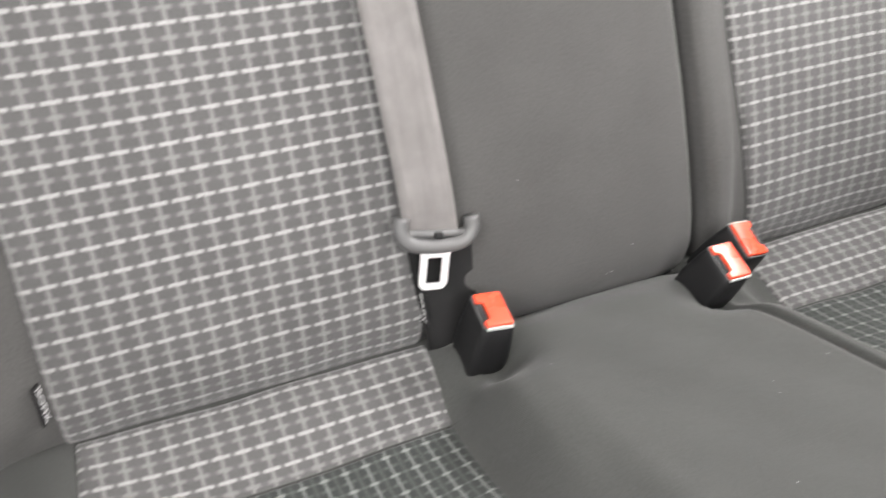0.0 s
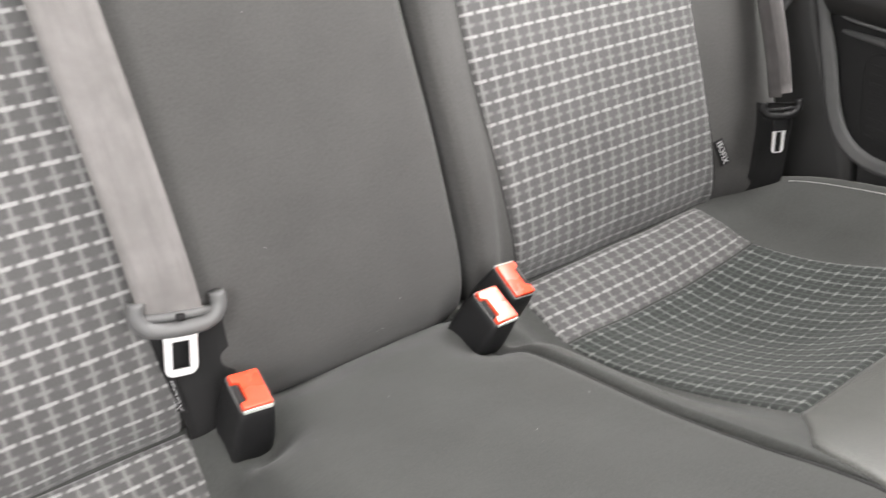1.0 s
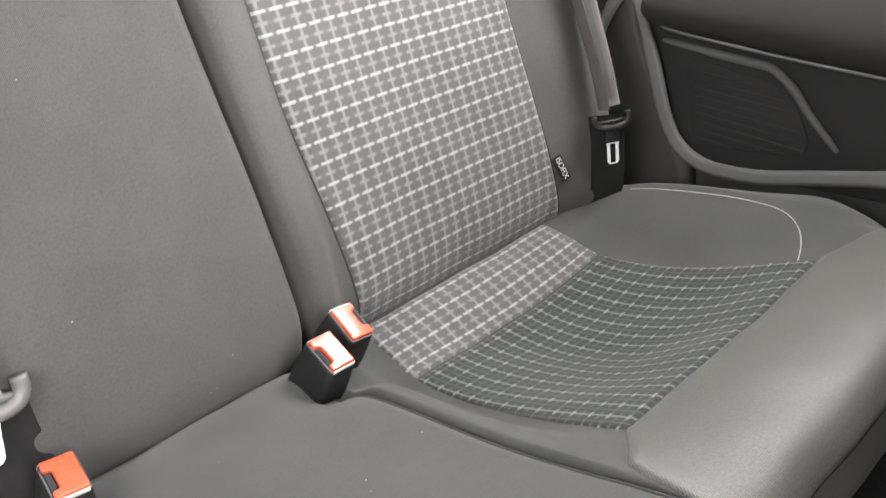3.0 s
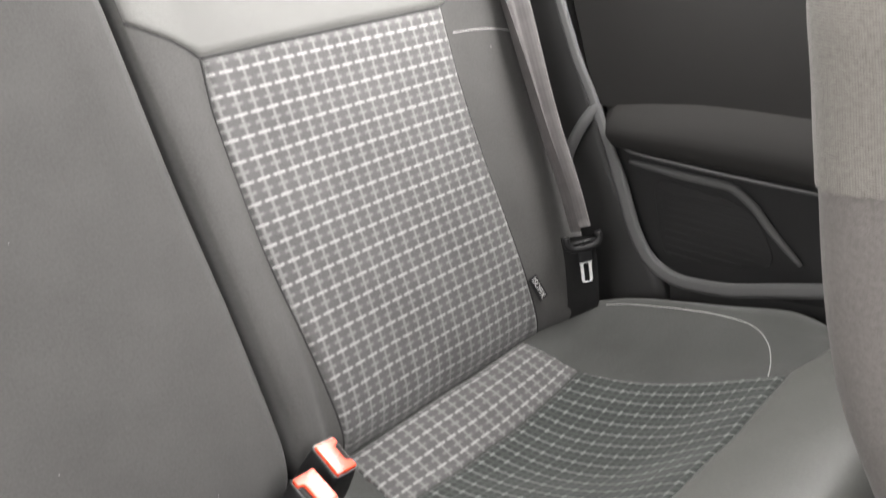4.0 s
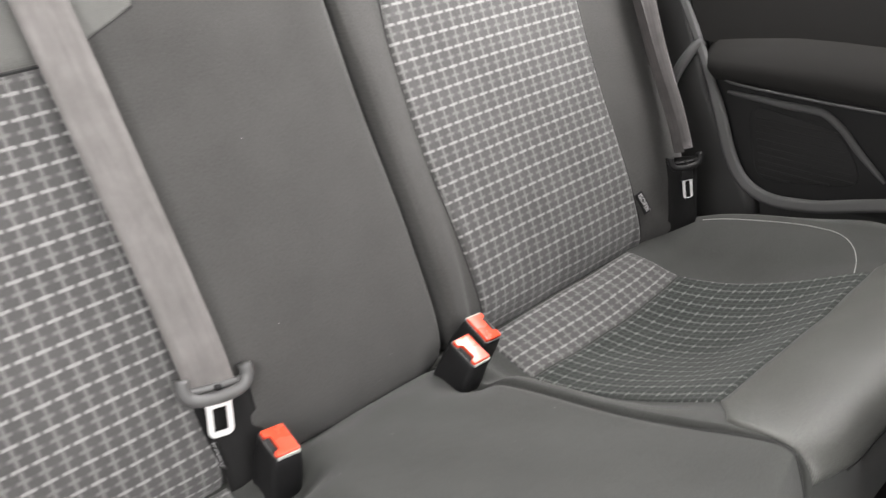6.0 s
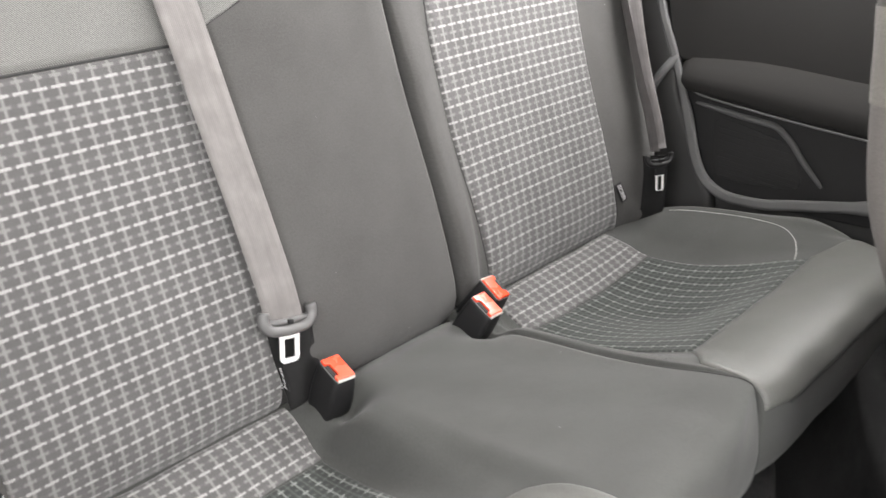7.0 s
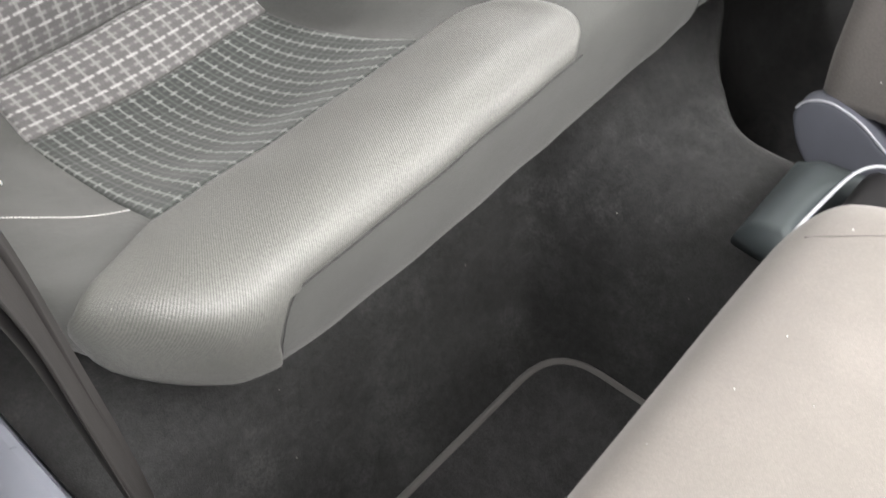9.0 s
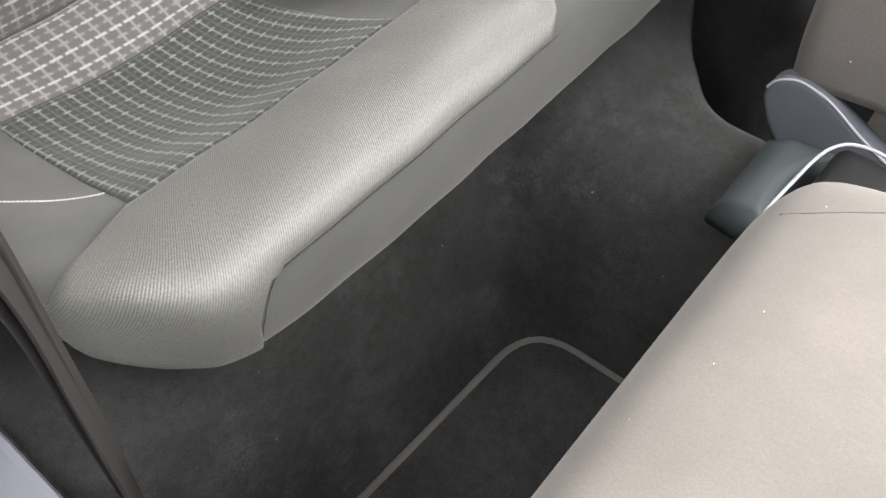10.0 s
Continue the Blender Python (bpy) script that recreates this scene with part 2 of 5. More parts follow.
GUIDE = plastic("grey_guide_plastic", (0.10, 0.10, 0.10), 0.45)
TRIM = plastic("dark_trim_plastic", (0.040, 0.040, 0.0398), 0.62)
BORDER = plastic("grey_border_plastic", (0.092, 0.092, 0.093), 0.75, gloss=0.25)
UPPER = plastic("grey_pillar_plastic", (0.11, 0.11, 0.101), 0.7)
POCKET = plastic("black_grained_plastic", (0.022, 0.022, 0.0225), 0.7, gloss=0.3)
PALE_LINING = plastic("pale_lining_plastic", (0.45, 0.45, 0.43), 0.7)
COVER = plastic("blue_grey_plastic", (0.062, 0.066, 0.080), 0.7, gloss=0.25)
COVER_TEAL = plastic("teal_grey_plastic", (0.034, 0.042, 0.044), 0.6, gloss=0.3)
RED = plastic("red_plastic", (0.86, 0.075, 0.03), 0.30, bump=0.05, wear=0.1, gloss=0.9)
STEEL = Mat("plated_steel", 0.25, 1.0, (0.78, 0.78, 0.78)).done()
ZINC = Mat("satin_zinc_plate", 0.5, 0.55, (0.88, 0.88, 0.88)).done()
WHITE_INK = Mat("white_ink", 0.8, color=(0.5, 0.5, 0.5)).done()
CARPET = carpet_mat("charcoal_carpet", (0.0180, 0.0183, 0.0185), dusty=0.9)
MAT_CLOTH = carpet_mat("black_mat_pile", (0.021, 0.021, 0.0217), dusty=0.25)
BINDING = cloth("grey_binding", (0.075, 0.073, 0.07), speck=0.0)
HEADLINER = cloth("pale_headlining", (0.55, 0.54, 0.52), speck=0.0)
PAINT = plastic("blue_grey_paint", (0.17, 0.18, 0.215), 0.3, bump=0.05)
SHELF = carpet_mat("pale_shelf_felt", (0.30, 0.30, 0.29))
ASPHALT = carpet_mat("asphalt", (0.06, 0.06, 0.06))
GLASS = Mat("window_glass", 0.02, color=(1, 1, 1))
GLASS.b.inputs["Transmission Weight"].default_value = 1.0
GLASS.b.inputs["IOR"].default_value = 1.05
GLASS = GLASS.done()


# ---- building helpers ----
def mesh_object(name, verts, faces, mat, uvs=None, smooth=True):
    me = bpy.data.meshes.new(name)
    me.from_pydata([tuple(map(float, v)) for v in verts], [], faces)
    if uvs is not None:
        layer = me.uv_layers.new(name="UVMap")
        idx = np.empty(len(me.loops), dtype=np.int32)
        me.loops.foreach_get("vertex_index", idx)
        layer.data.foreach_set("uv", np.asarray(uvs, dtype=np.float32)[idx].ravel())
    if smooth:
        me.polygons.foreach_set("use_smooth", [True] * len(me.polygons))
    me.materials.append(mat)
    me.update()
    return new(name, me)


def under(ob, parent, label=""):
    if parent is not None:
        ob.parent = parent
    return tagged(ob, label) if label else ob


def part(name, bm, mat, parent=None, label="", smooth=True):
    me = bpy.data.meshes.new(name)
    bm.to_mesh(me)
    bm.free()
    if smooth:
        me.polygons.foreach_set("use_smooth", [True] * len(me.polygons))
    me.materials.append(mat)
    return under(new(name, me), parent, label)


def thing(name, label, category, at=(0, 0, 0), group="", kind=""):
    e = new(name)
    e.empty_display_size = 0.05
    e.location = at
    return tagged(e, label, category, group, kind)


def hermite(xs, vals, x):
    """Smooth interpolation of vals (first axis on xs) at x."""
    xs, vals, x = np.asarray(xs, float), np.asarray(vals, float), np.clip(np.asarray(x, float), xs[0], xs[-1])
    d = np.diff(vals, axis=0) / np.diff(xs).reshape(-1, *([1] * (vals.ndim - 1)))
    both = d[1:] + d[:-1]
    m = np.concatenate([d[:1], 2 * d[1:] * d[:-1] / np.where(np.abs(both) < 1e-12, 1e-12, both), d[-1:]])
    flat = np.concatenate([np.zeros_like(d[:1], bool), d[1:] * d[:-1] <= 0, np.zeros_like(d[:1], bool)])
    m = np.where(flat, 0, m)
    i = np.clip(np.searchsorted(xs, x, side="right") - 1, 0, len(xs) - 2)
    h = xs[i + 1] - xs[i]
    t = ((x - xs[i]) / h).reshape(-1, *([1] * (vals.ndim - 1)))
    h = h.reshape(t.shape)
    return ((2 * t**3 - 3 * t**2 + 1) * vals[i] + (t**3 - 2 * t**2 + t) * h * m[i]
            + (-2 * t**3 + 3 * t**2) * vals[i + 1] + (t**3 - t**2) * h * m[i + 1])


class Surface:
    """An upholstered form: profiles of (y, z) at stations along x, smooth both ways."""

    def __init__(self, stations, profiles, outward, waves=0.0009, lean=0.0, slant=0.0, dents=()):
        self.xs, self.c = np.asarray(stations, float), np.asarray(profiles, float)
        self.n, self.outward, self.waves, self.lean, self.slant, self.dents = self.c.shape[1] - 1, Vector(outward), waves, lean, slant, dents

    def raw(self, x, v):
        x, v = np.asarray(x, float).ravel(), np.asarray(v, float).ravel()
        c = hermite(self.xs, self.c, x)
        i = np.clip(np.floor(v).astype(int), 0, self.n - 1)
        t = (v - i)[:, None]
        k = np.arange(len(x))
        p1, p2 = c[k, i], c[k, i + 1]
        p0, p3 = c[k, np.maximum(i - 1, 0)], c[k, np.minimum(i + 2, self.n)]
        q = 0.5 * (2 * p1 + (p2 - p0) * t + (2 * p0 - 5 * p1 + 4 * p2 - p3) * t**2 + (3 * p1 - p0 - 3 * p2 + p3) * t**3)
        for dx, dy, r, deep in self.dents:
            q[:, 1] -= deep * np.exp(-((x - dx) ** 2 + (q[:, 0] - dy) ** 2) / r**2)
        if self.lean:
            q_x = x - self.lean * np.clip((q[:, 1] - 0.37) / 0.48, 0, 1.05) * np.exp(-(((x - 0.114) / 0.05) ** 2))
            return np.column_stack([q_x, q])
        if self.slant:
            q_x = self.slant * np.clip((-q[:, 0] - 0.12) / 0.21, 0, 1) - 0.018 * np.clip((0.435 - q[:, 1]) / 0.11, 0, 1) * np.clip((-q[:, 0] - 0.40) / 0.045, 0, 1)
            q_x = x + q_x * np.exp(-(((x - 0.089) / 0.05) ** 2))
            return np.column_stack([q_x, q])
        return np.column_stack([x, q])

    def at(self, x, v, off=0.0):
        x, v = np.asarray(x, float).ravel(), np.asarray(v, float).ravel()
        e = 1e-3
        du = self.raw(x + e, v) - self.raw(x - e, v)
        dv = self.raw(x, np.minimum(v + 0.02, self.n)) - self.raw(x, np.maximum(v - 0.02, 0))
        nrm = np.cross(du, dv)
        nrm /= np.linalg.norm(nrm, axis=1)[:, None] + 1e-12
        mid = np.cross(self.raw([self.xs.mean() + e], [self.n * 0.45]) - self.raw([self.xs.mean() - e], [self.n * 0.45]),
                       self.raw([self.xs.mean()], [self.n * 0.45 + 0.02]) - self.raw([self.xs.mean()], [self.n * 0.45 - 0.02]))[0]
        if np.dot(mid, self.outward) < 0:
            nrm = -nrm
        p = self.raw(x, v)
        soft = self.waves * (np.sin(x * 31 + v * 0.9) * np.sin(v * 1.7 + x * 11) + 0.5 * np.sin(x * 67 - v * 2.3))
        return p + nrm * (np.asarray(off).reshape(-1, 1) + soft[:, None])


def grid_faces(nu, nv, reverse=False):
    f = []
    for j in range(nv - 1):
        for i in range(nu - 1):
            a = j * nu + i
            q = (a, a + 1, a + nu + 1, a + nu)
            f.append(q[::-1] if reverse else q)
    return f


def arc_lengths(s, x, vs):
    p = s.raw(np.full(len(vs), x), vs)
    return np.concatenate([[0], np.cumsum(np.linalg.norm(np.diff(p, axis=0), axis=1))])


def shell(name, s, x0, x1, nu, nv, mat, parent, label="", reverse=False):
    """The whole form as one closed cover in one cloth."""
    us, vs = np.linspace(x0 + 0.02, x1 - 0.02, nu), np.linspace(0, s.n, nv)
    us = np.concatenate([np.linspace(x0, x0 + 0.02, 18)[:-1], us, np.linspace(x1 - 0.02, x1, 18)[1:]])
    nu = len(us)
    U, V = np.meshgrid(us, vs)
    p = s.at(U, V, 0.0)
    ln = arc_lengths(s, (x0 + x1) / 2, vs)
    uv = np.column_stack([U.ravel(), np.repeat(ln, nu)])
    faces = grid_faces(nu, nv, reverse)
    left = [j * nu for j in range(nv)]
    right = [j * nu + nu - 1 for j in range(nv)]
    back = [(i, (nv - 1) * nu + i, (nv - 1) * nu + i + 1, i + 1) for i in range(nu - 1)]
    faces += [tuple(left), tuple(right[::-1])] + back
    ob = under(mesh_object(name, p, faces, mat, uv), parent, label)
    for poly in list(ob.data.polygons)[(nu - 1) * (nv - 1):]:
        poly.use_smooth = False
    return ob


def steps(n, length, edge=0.006):
    """Parameters 0..1 with two extra rows close to both ends."""
    e = min(edge / max(length, 1e-3), 0.2)
    return np.concatenate([[0, e * 0.4, e], np.linspace(e, 1 - e, n)[1:-1], [1 - e, 1 - e * 0.4, 1]])


def panel(name, s, left, right, v0, v1, nu, nv, mat, parent, label="", puff=0.0035, reverse=False, v_shift=0.0, u_shift=0.0):
    """A sewn panel on the form: proud in its middle, drawn in along its seams. left, right: x along v."""
    lo = left if callable(left) else (lambda v: np.full_like(v, left))
    hi = right if callable(right) else (lambda v: np.full_like(v, right))
    xm = float(np.mean(lo(np.array([(v0 + v1) / 2])) + hi(np.array([(v0 + v1) / 2]))) / 2)
    vfine = np.linspace(v0, v1, 60)
    total = arc_lengths(s, xm, vfine)[-1]
    ts = steps(nv, total)
    width = float(np.max(hi(vfine) - lo(vfine)))
    ss = steps(nu, width)
    vs = v0 + (v1 - v0) * ts
    L, H = lo(vs), hi(vs)
    U = L[:, None] + (H - L)[:, None] * ss[None, :]
    V = np.repeat(vs[:, None], len(ss), 1)
    ln = arc_lengths(s, xm, vs)
    d_u = np.minimum(ss, 1 - ss)[None, :] * (H - L)[:, None]
    d_v = np.minimum(ln, ln[-1] - ln)[:, None] + 0 * d_u
    d = np.clip(np.minimum(d_u, d_v) / 0.0065, 0, 1)
    off = -0.003 + (puff + 0.003) * np.sqrt(np.clip(2 * d - d * d, 0, 1))
    p = s.at(U, V, off.ravel())
    uv = np.column_stack([U.ravel() + u_shift, np.repeat(ln, len(ss)) + v_shift])
    return under(mesh_object(name, p, grid_faces(len(ss), len(vs), reverse), mat, uv), parent, label)


def tube(name, points, radius, mat, parent=None, label="", sides=6, flat=1.0, closed=False):
    """A round cord or bar through points."""
    pts = [Vector(p) for p in points]
    bm = bmesh.new()
    rings = []
    prev = None
    for i, p in enumerate(pts):
        a = pts[max(i - 1, 0)] if not closed else pts[i - 1]
        b = pts[min(i + 1, len(pts) - 1)] if not closed else pts[(i + 1) % len(pts)]
        d = (b - a).normalized()
        ref = prev if prev is not None else (Vector((0, 0, 1)) if abs(d.z) < 0.9 else Vector((1, 0, 0)))
        n = (ref - d * ref.dot(d)).normalized()
        prev = n
        q = d.cross(n)
        r = radius[i] if isinstance(radius, (list, tuple)) else radius
        rings.append([bm.verts.new(p + (n * math.cos(t) * flat + q * math.sin(t)) * r)
                      for t in (2 * math.pi * k / sides for k in range(sides))])
    pairs = list(zip(rings, rings[1:])) + ([(rings[-1], rings[0])] if closed else [])
    for r0, r1 in pairs:
        for k in range(sides):
            bm.faces.new((r0[k], r0[(k + 1) % sides], r1[(k + 1) % sides], r1[k]))
    if not closed:
        bm.faces.new(rings[0][::-1])
        bm.faces.new(rings[-1])
    return part(name, bm, mat, parent, label)


def seam(s, xs, vs, parent, radius=0.0012, mat=None, off=-0.0005, name="seam", n=60, label=""):
    """A sewn line on the form through (x, v) stations."""
    k = np.linspace(0, len(xs) - 1, n)
    x, v = np.interp(k, range(len(xs)), xs), np.interp(k, range(len(vs)), vs)
    return tube(name, s.at(x, v, np.full(n, off)), radius, mat or SEAM, parent, label, sides=5)


def stitches(s, xs, vs, parent, count, name="stitching", label="pale grey thread stitching"):
    """Short separate thread stitches in one line."""
    k = np.linspace(0, len(xs) - 1, 200)
    x, v = hermite(range(len(xs)), xs, k), hermite(range(len(vs)), vs, k)
    p = s.at(x, v, np.full(200, 0.0004))
    ln = np.concatenate([[0], np.cumsum(np.linalg.norm(np.diff(p, axis=0), axis=1))])
    bm = bmesh.new()
    for i in range(count):
        a, b = (i + 0.04) / count * ln[-1], (i + 0.94) / count * ln[-1]
        q = [Vector([np.interp(t, ln, p[:, c]) for c in range(3)]) for t in np.linspace(a, b, 4)]
        d = (q[-1] - q[0]).normalized()
        side = d.cross(Vector(s.outward)).normalized()
        up = side.cross(d)
        rings = []
        for w, o in zip(q, (0.5, 1, 1, 0.5)):
            rings.append([bm.verts.new(w + side * 0.00075 * o * math.cos(t) + up * 0.0006 * o * math.sin(t)) for t in np.arange(6) * math.pi / 3])
        for r0, r1 in zip(rings, rings[1:]):
            for j in range(6):
                bm.faces.new((r0[j], r0[(j + 1) % 6], r1[(j + 1) % 6], r1[j]))
    return part(name, bm, THREAD, parent, label)


def box_bm(sx, sy, sz, bevel=0.004, segments=3, at=(0, 0, 0), turn=None):
    bm = bmesh.new()
    bmesh.ops.create_cube(bm, size=1)
    bmesh.ops.scale(bm, vec=(sx, sy, sz), verts=bm.verts)
    if bevel:
        bmesh.ops.bevel(bm, geom=list(bm.edges), offset=bevel, segments=segments, profile=0.6, affect="EDGES", clamp_overlap=True)
    if turn is not None:
        bmesh.ops.transform(bm, matrix=turn, verts=bm.verts)
    bmesh.ops.translate(bm, vec=at, verts=bm.verts)
    return bm


def prism_bm(outline, depth, bevel=0.003, segments=2):
    """A flat plate with the outline (a, b) in its own plane, thick along the third axis."""
    bm = bmesh.new()
    base = [bm.verts.new((a, b, 0)) for a, b in outline]
    f = bm.faces.new(base)
    r = bmesh.ops.extrude_face_region(bm, geom=[f])
    top = [v for v in r["geom"] if isinstance(v, bmesh.types.BMVert)]
    bmesh.ops.translate(bm, vec=(0, 0, depth), verts=top)
    bmesh.ops.recalc_face_normals(bm, faces=bm.faces)
    if bevel:
        edges = [e for e in bm.edges if abs(e.verts[0].co.z - e.verts[1].co.z) < 1e-6 and abs(e.verts[0].co.z - depth) < 1e-6]
        bmesh.ops.bevel(bm, geom=edges, offset=bevel, segments=segments, profile=0.6, affect="EDGES", clamp_overlap=True)
    return bm


def rounded(points, r, n=5):
    """An outline with its corners rounded off by r."""
    out = []
    for i, p in enumerate(points):
        p, a, b = Vector(p), Vector(points[i - 1]), Vector(points[(i + 1) % len(points)])
        rr = r[i] if isinstance(r, (list, tuple)) else r
        k = min(rr, (a - p).length * 0.45, (b - p).length * 0.45)
        s, e = p + (a - p).normalized() * k, p + (b - p).normalized() * k
        for t in np.linspace(0, 1, n):
            out.append(tuple(s * (1 - t) ** 2 + p * 2 * t * (1 - t) + e * t * t))
    return out


def smooth_path(points, n=40):
    p = np.array(points, float)
    d = np.concatenate([[0], np.cumsum(np.linalg.norm(np.diff(p, axis=0), axis=1))])
    return [Vector(q) for q in hermite(d, p, np.linspace(0, d[-1], n))]


def ribbon(name, centre, across, width, mat, parent=None, label="", thick=0.0014, cup=0.0, n=48, cols=7):
    """Webbing: a flat band along centre points; across: its width direction at each of them."""
    c = smooth_path(centre, n)
    k = np.linspace(0, len(across) - 1, n)
    a = [Vector([np.interp(t, range(len(across)), [w[i] for w in across]) for i in range(3)]).normalized() for t in k]
    wd = width if isinstance(width, (list, tuple)) else [width] * len(across)
    ws = np.interp(k, range(len(wd)), wd)
    verts, uvs, ln = [], [], 0.0
    for side in (1, -1):
        ln = 0.0
        for i in range(n):
            d = (c[min(i + 1, n - 1)] - c[max(i - 1, 0)]).normalized()
            nrm = d.cross(a[i]).normalized()
            if i:
                ln += (c[i] - c[i - 1]).length
            for j in range(cols):
                t = j / (cols - 1) * 2 - 1
                edge = 0.35 if abs(t) == 1 else 1.0
                verts.append(c[i] + a[i] * (t * ws[i] / 2) + nrm * (side * thick / 2 * edge + cup * (math.cos(t * 2.2 * math.pi) * 0.5 + t * t)))
                uvs.append((t * 0.0235, ln))
    m = n * cols
    faces = grid_faces(cols, n) + [tuple(m + i for i in q[::-1]) for q in grid_faces(cols, n)]
    for i in range(n - 1):
        p, q = i * cols, (i + 1) * cols
        faces += [(p, q, m + q, m + p), (p + cols - 1, m + p + cols - 1, m + q + cols - 1, q + cols - 1)]
    faces += [tuple([j, j + 1, m + j + 1, m + j]) for j in range(cols - 1)]
    faces += [tuple([(n - 1) * cols + j + 1, (n - 1) * cols + j, m + (n - 1) * cols + j, m + (n - 1) * cols + j + 1]) for j in range(cols - 1)]
    return under(mesh_object(name, verts, faces, mat, uvs), parent, label)


# ---- the shell of the car ----
FLOOR = 0.05


def car_floor():
    """Floor pan with the centre tunnel, the heel board under the bench and the front footwells."""
    xs = [-0.70, -0.655, -0.645, -0.40, -0.195, -0.170, -0.14, -0.11, -0.08, 0.0, 0.030, 0.055, 0.075, 0.095, 0.12, 0.24, 0.40, 0.60, 0.66, 0.70]
    zs = [0.03, 0.01, 0, 0, 0, 0.03, 0.11, 0.165, 0.19, 0.20, 0.198, 0.180, 0.12, 0.03, 0.0, 0, 0, 0, 0.06, 0.10]
    ys = np.concatenate([np.linspace(-2.0, -0.62, 12), np.linspace(-0.60, -0.30, 26), [-0.28, -0.1, 0.1, 0.4]])
    fx = np.linspace(-0.648, 0.70, 120)
    verts = []
    for y in ys:
        heel = np.interp(y, [-0.505, -0.48, -0.44, -0.40, -0.36, 0.4], [0, 0.02, 0.09, 0.17, 0.195, 0.175])
        flare = min(0.05 * ((y + 0.605) / 0.09) ** 2, 0.17 if y > -0.605 else 0.045)
        for x in fx:
            h = float(hermite(xs, zs, [x - flare * min(max(x / 0.1, 0.0), 1.0)])[0])
            k = max(h, heel) + 0.25 * min(h, heel)
            verts.append((x, y, FLOOR + min(k, 0.215) + 0.004 * math.sin(x * 23 + y * 17) * math.sin(y * 29)))
    return tagged(mesh_object("floor", verts, grid_faces(len(fx), len(ys)), CARPET), "charcoal carpeted car floor with raised centre tunnel", "floor", kind="structure")


car_floor()


def slab(name, pts, axis_depth, mat, label, category, bevel=0.004):
    """A thick setting piece from its outline in the y, z plane, standing at x."""
    x, depth = axis_depth
    bm = prism_bm(pts, depth, bevel)
    bmesh.ops.transform(bm, matrix=Matrix(((0, 0, 1, x), (1, 0, 0, 0), (0, 1, 0, 0), (0, 0, 0, 1))), verts=bm.verts)
    bmesh.ops.recalc_face_normals(bm, faces=bm.faces)
    return tagged(part(name, bm, mat, smooth=False), label, category, kind="structure")


# far side: wall behind the trim, with the window opening above
slab("wall_right", [(0.79, 0.0), (0.79, 0.91), (-2.0, 0.82), (-2.0, 0.0)], (0.69, 0.06), TRIM, "dark plastic lining of the car's far side", "wall")
slab("wall_right_top", [(0.95, 1.12), (0.95, 1.26), (-2.0, 1.26), (-2.0, 1.14)], (0.66, 0.06), HEADLINER, "pale roof rail lining over the side window", "wall")
slab("pillar_right", [(0.95, 0.90), (0.95, 1.14), (0.35, 1.14), (0.10, 0.90)], (0.665, 0.06), UPPER, "grey plastic lining of the rear pillar", "pillar")
slab("wall_left", [(0.95, 0.0), (0.95, 0.92), (-0.30, 0.88), (-0.42, 0.30), (-0.42, 0.0)], (-0.75, 0.06), TRIM, "dark plastic lining beside the rear bench", "wall")
slab("wall_left_top", [(0.95, 1.12), (0.95, 1.26), (-2.0, 1.26), (-2.0, 1.16)], (-0.75, 0.06), HEADLINER, "pale roof rail lining over the near door", "wall")
# added and unseen: blocks the low doorway light, as a person standing there would
slab("wall_door", [(0.20, -0.10), (0.20, 0.88), (-2.0, 0.80), (-2.0, -0.10)], (-0.87, 0.05), TRIM, "unseen dark board that blocks low light in the near doorway", "wall")
slab("door_sill", rounded([(0.10, -0.12), (0.10, 0.115), (-2.0, 0.115), (-2.0, -0.12)], 0.01), (-0.80, 0.150), PAINT, "blue-grey painted sill beside the near door", "sill")


slab("sill_flange", rounded([(-0.06, 0.02), (-0.06, 0.30), (-0.45, 0.285), (-0.62, 0.16), (-1.6, 0.15), (-1.6, 0.02)], 0.03), (-0.690, 0.040), PAINT, "blue-grey painted body flange beside the bench", "sill", 0.008)


def sheet(name, x0, x1, y0, y1, z, t, mat, label, category):
    bm = box_bm(x1 - x0, y1 - y0, t, 0.006, 2, ((x0 + x1) / 2, (y0 + y1) / 2, z + t / 2))
    return tagged(part(name, bm, mat, smooth=False), label, category, kind="structure")


sheet("ceiling", -0.75, 0.75, -1.12, 0.75, 1.24, 0.04, HEADLINER, "pale fabric headlining of the car", "ceiling")
sheet("parcel_shelf", -0.62, 0.62, 0.30, 0.76, 0.72, 0.02, SHELF, "pale felt parcel shelf behind the bench", "shelf")
sheet("hatch_wall", -0.75, 0.75, 0.80, 0.86, 0.0, 0.76, PALE_LINING, "pale lining of the tailgate below its window", "wall")
sheet("hatch_trim", -0.64, 0.64, 0.775, 0.797, 0.845, 0.03, PALE_LINING, "pale grey trim bar along the tailgate window", "trim")
sheet("hatch_top", -0.75, 0.75, 0.72, 0.80, 1.20, 0.06, HEADLINER, "pale lining above the rear window", "wall")
sheet("dashboard_wall", -0.75, 0.75, -2.05, -1.85, 0.0, 0.80, TRIM, "dark plastic wall of the dashboard", "wall")

g = new("ground", bpy.data.meshes.new("ground"))
g.data.from_pydata([(-400, -400, -0.33), (400, -400, -0.33), (400, 400, -0.33), (-400, 400, -0.33)], [], [(0, 1, 2, 3)])
g.data.materials.append(ASPHALT)
tagged(g, "grey asphalt ground outside the car", "ground", kind="structure")

pane = part("window_rear", box_bm(1.36, 0.004, 0.43, 0.0, 1, (0, 0.83, 0.98)), GLASS, smooth=False)
pane.visible_shadow = False
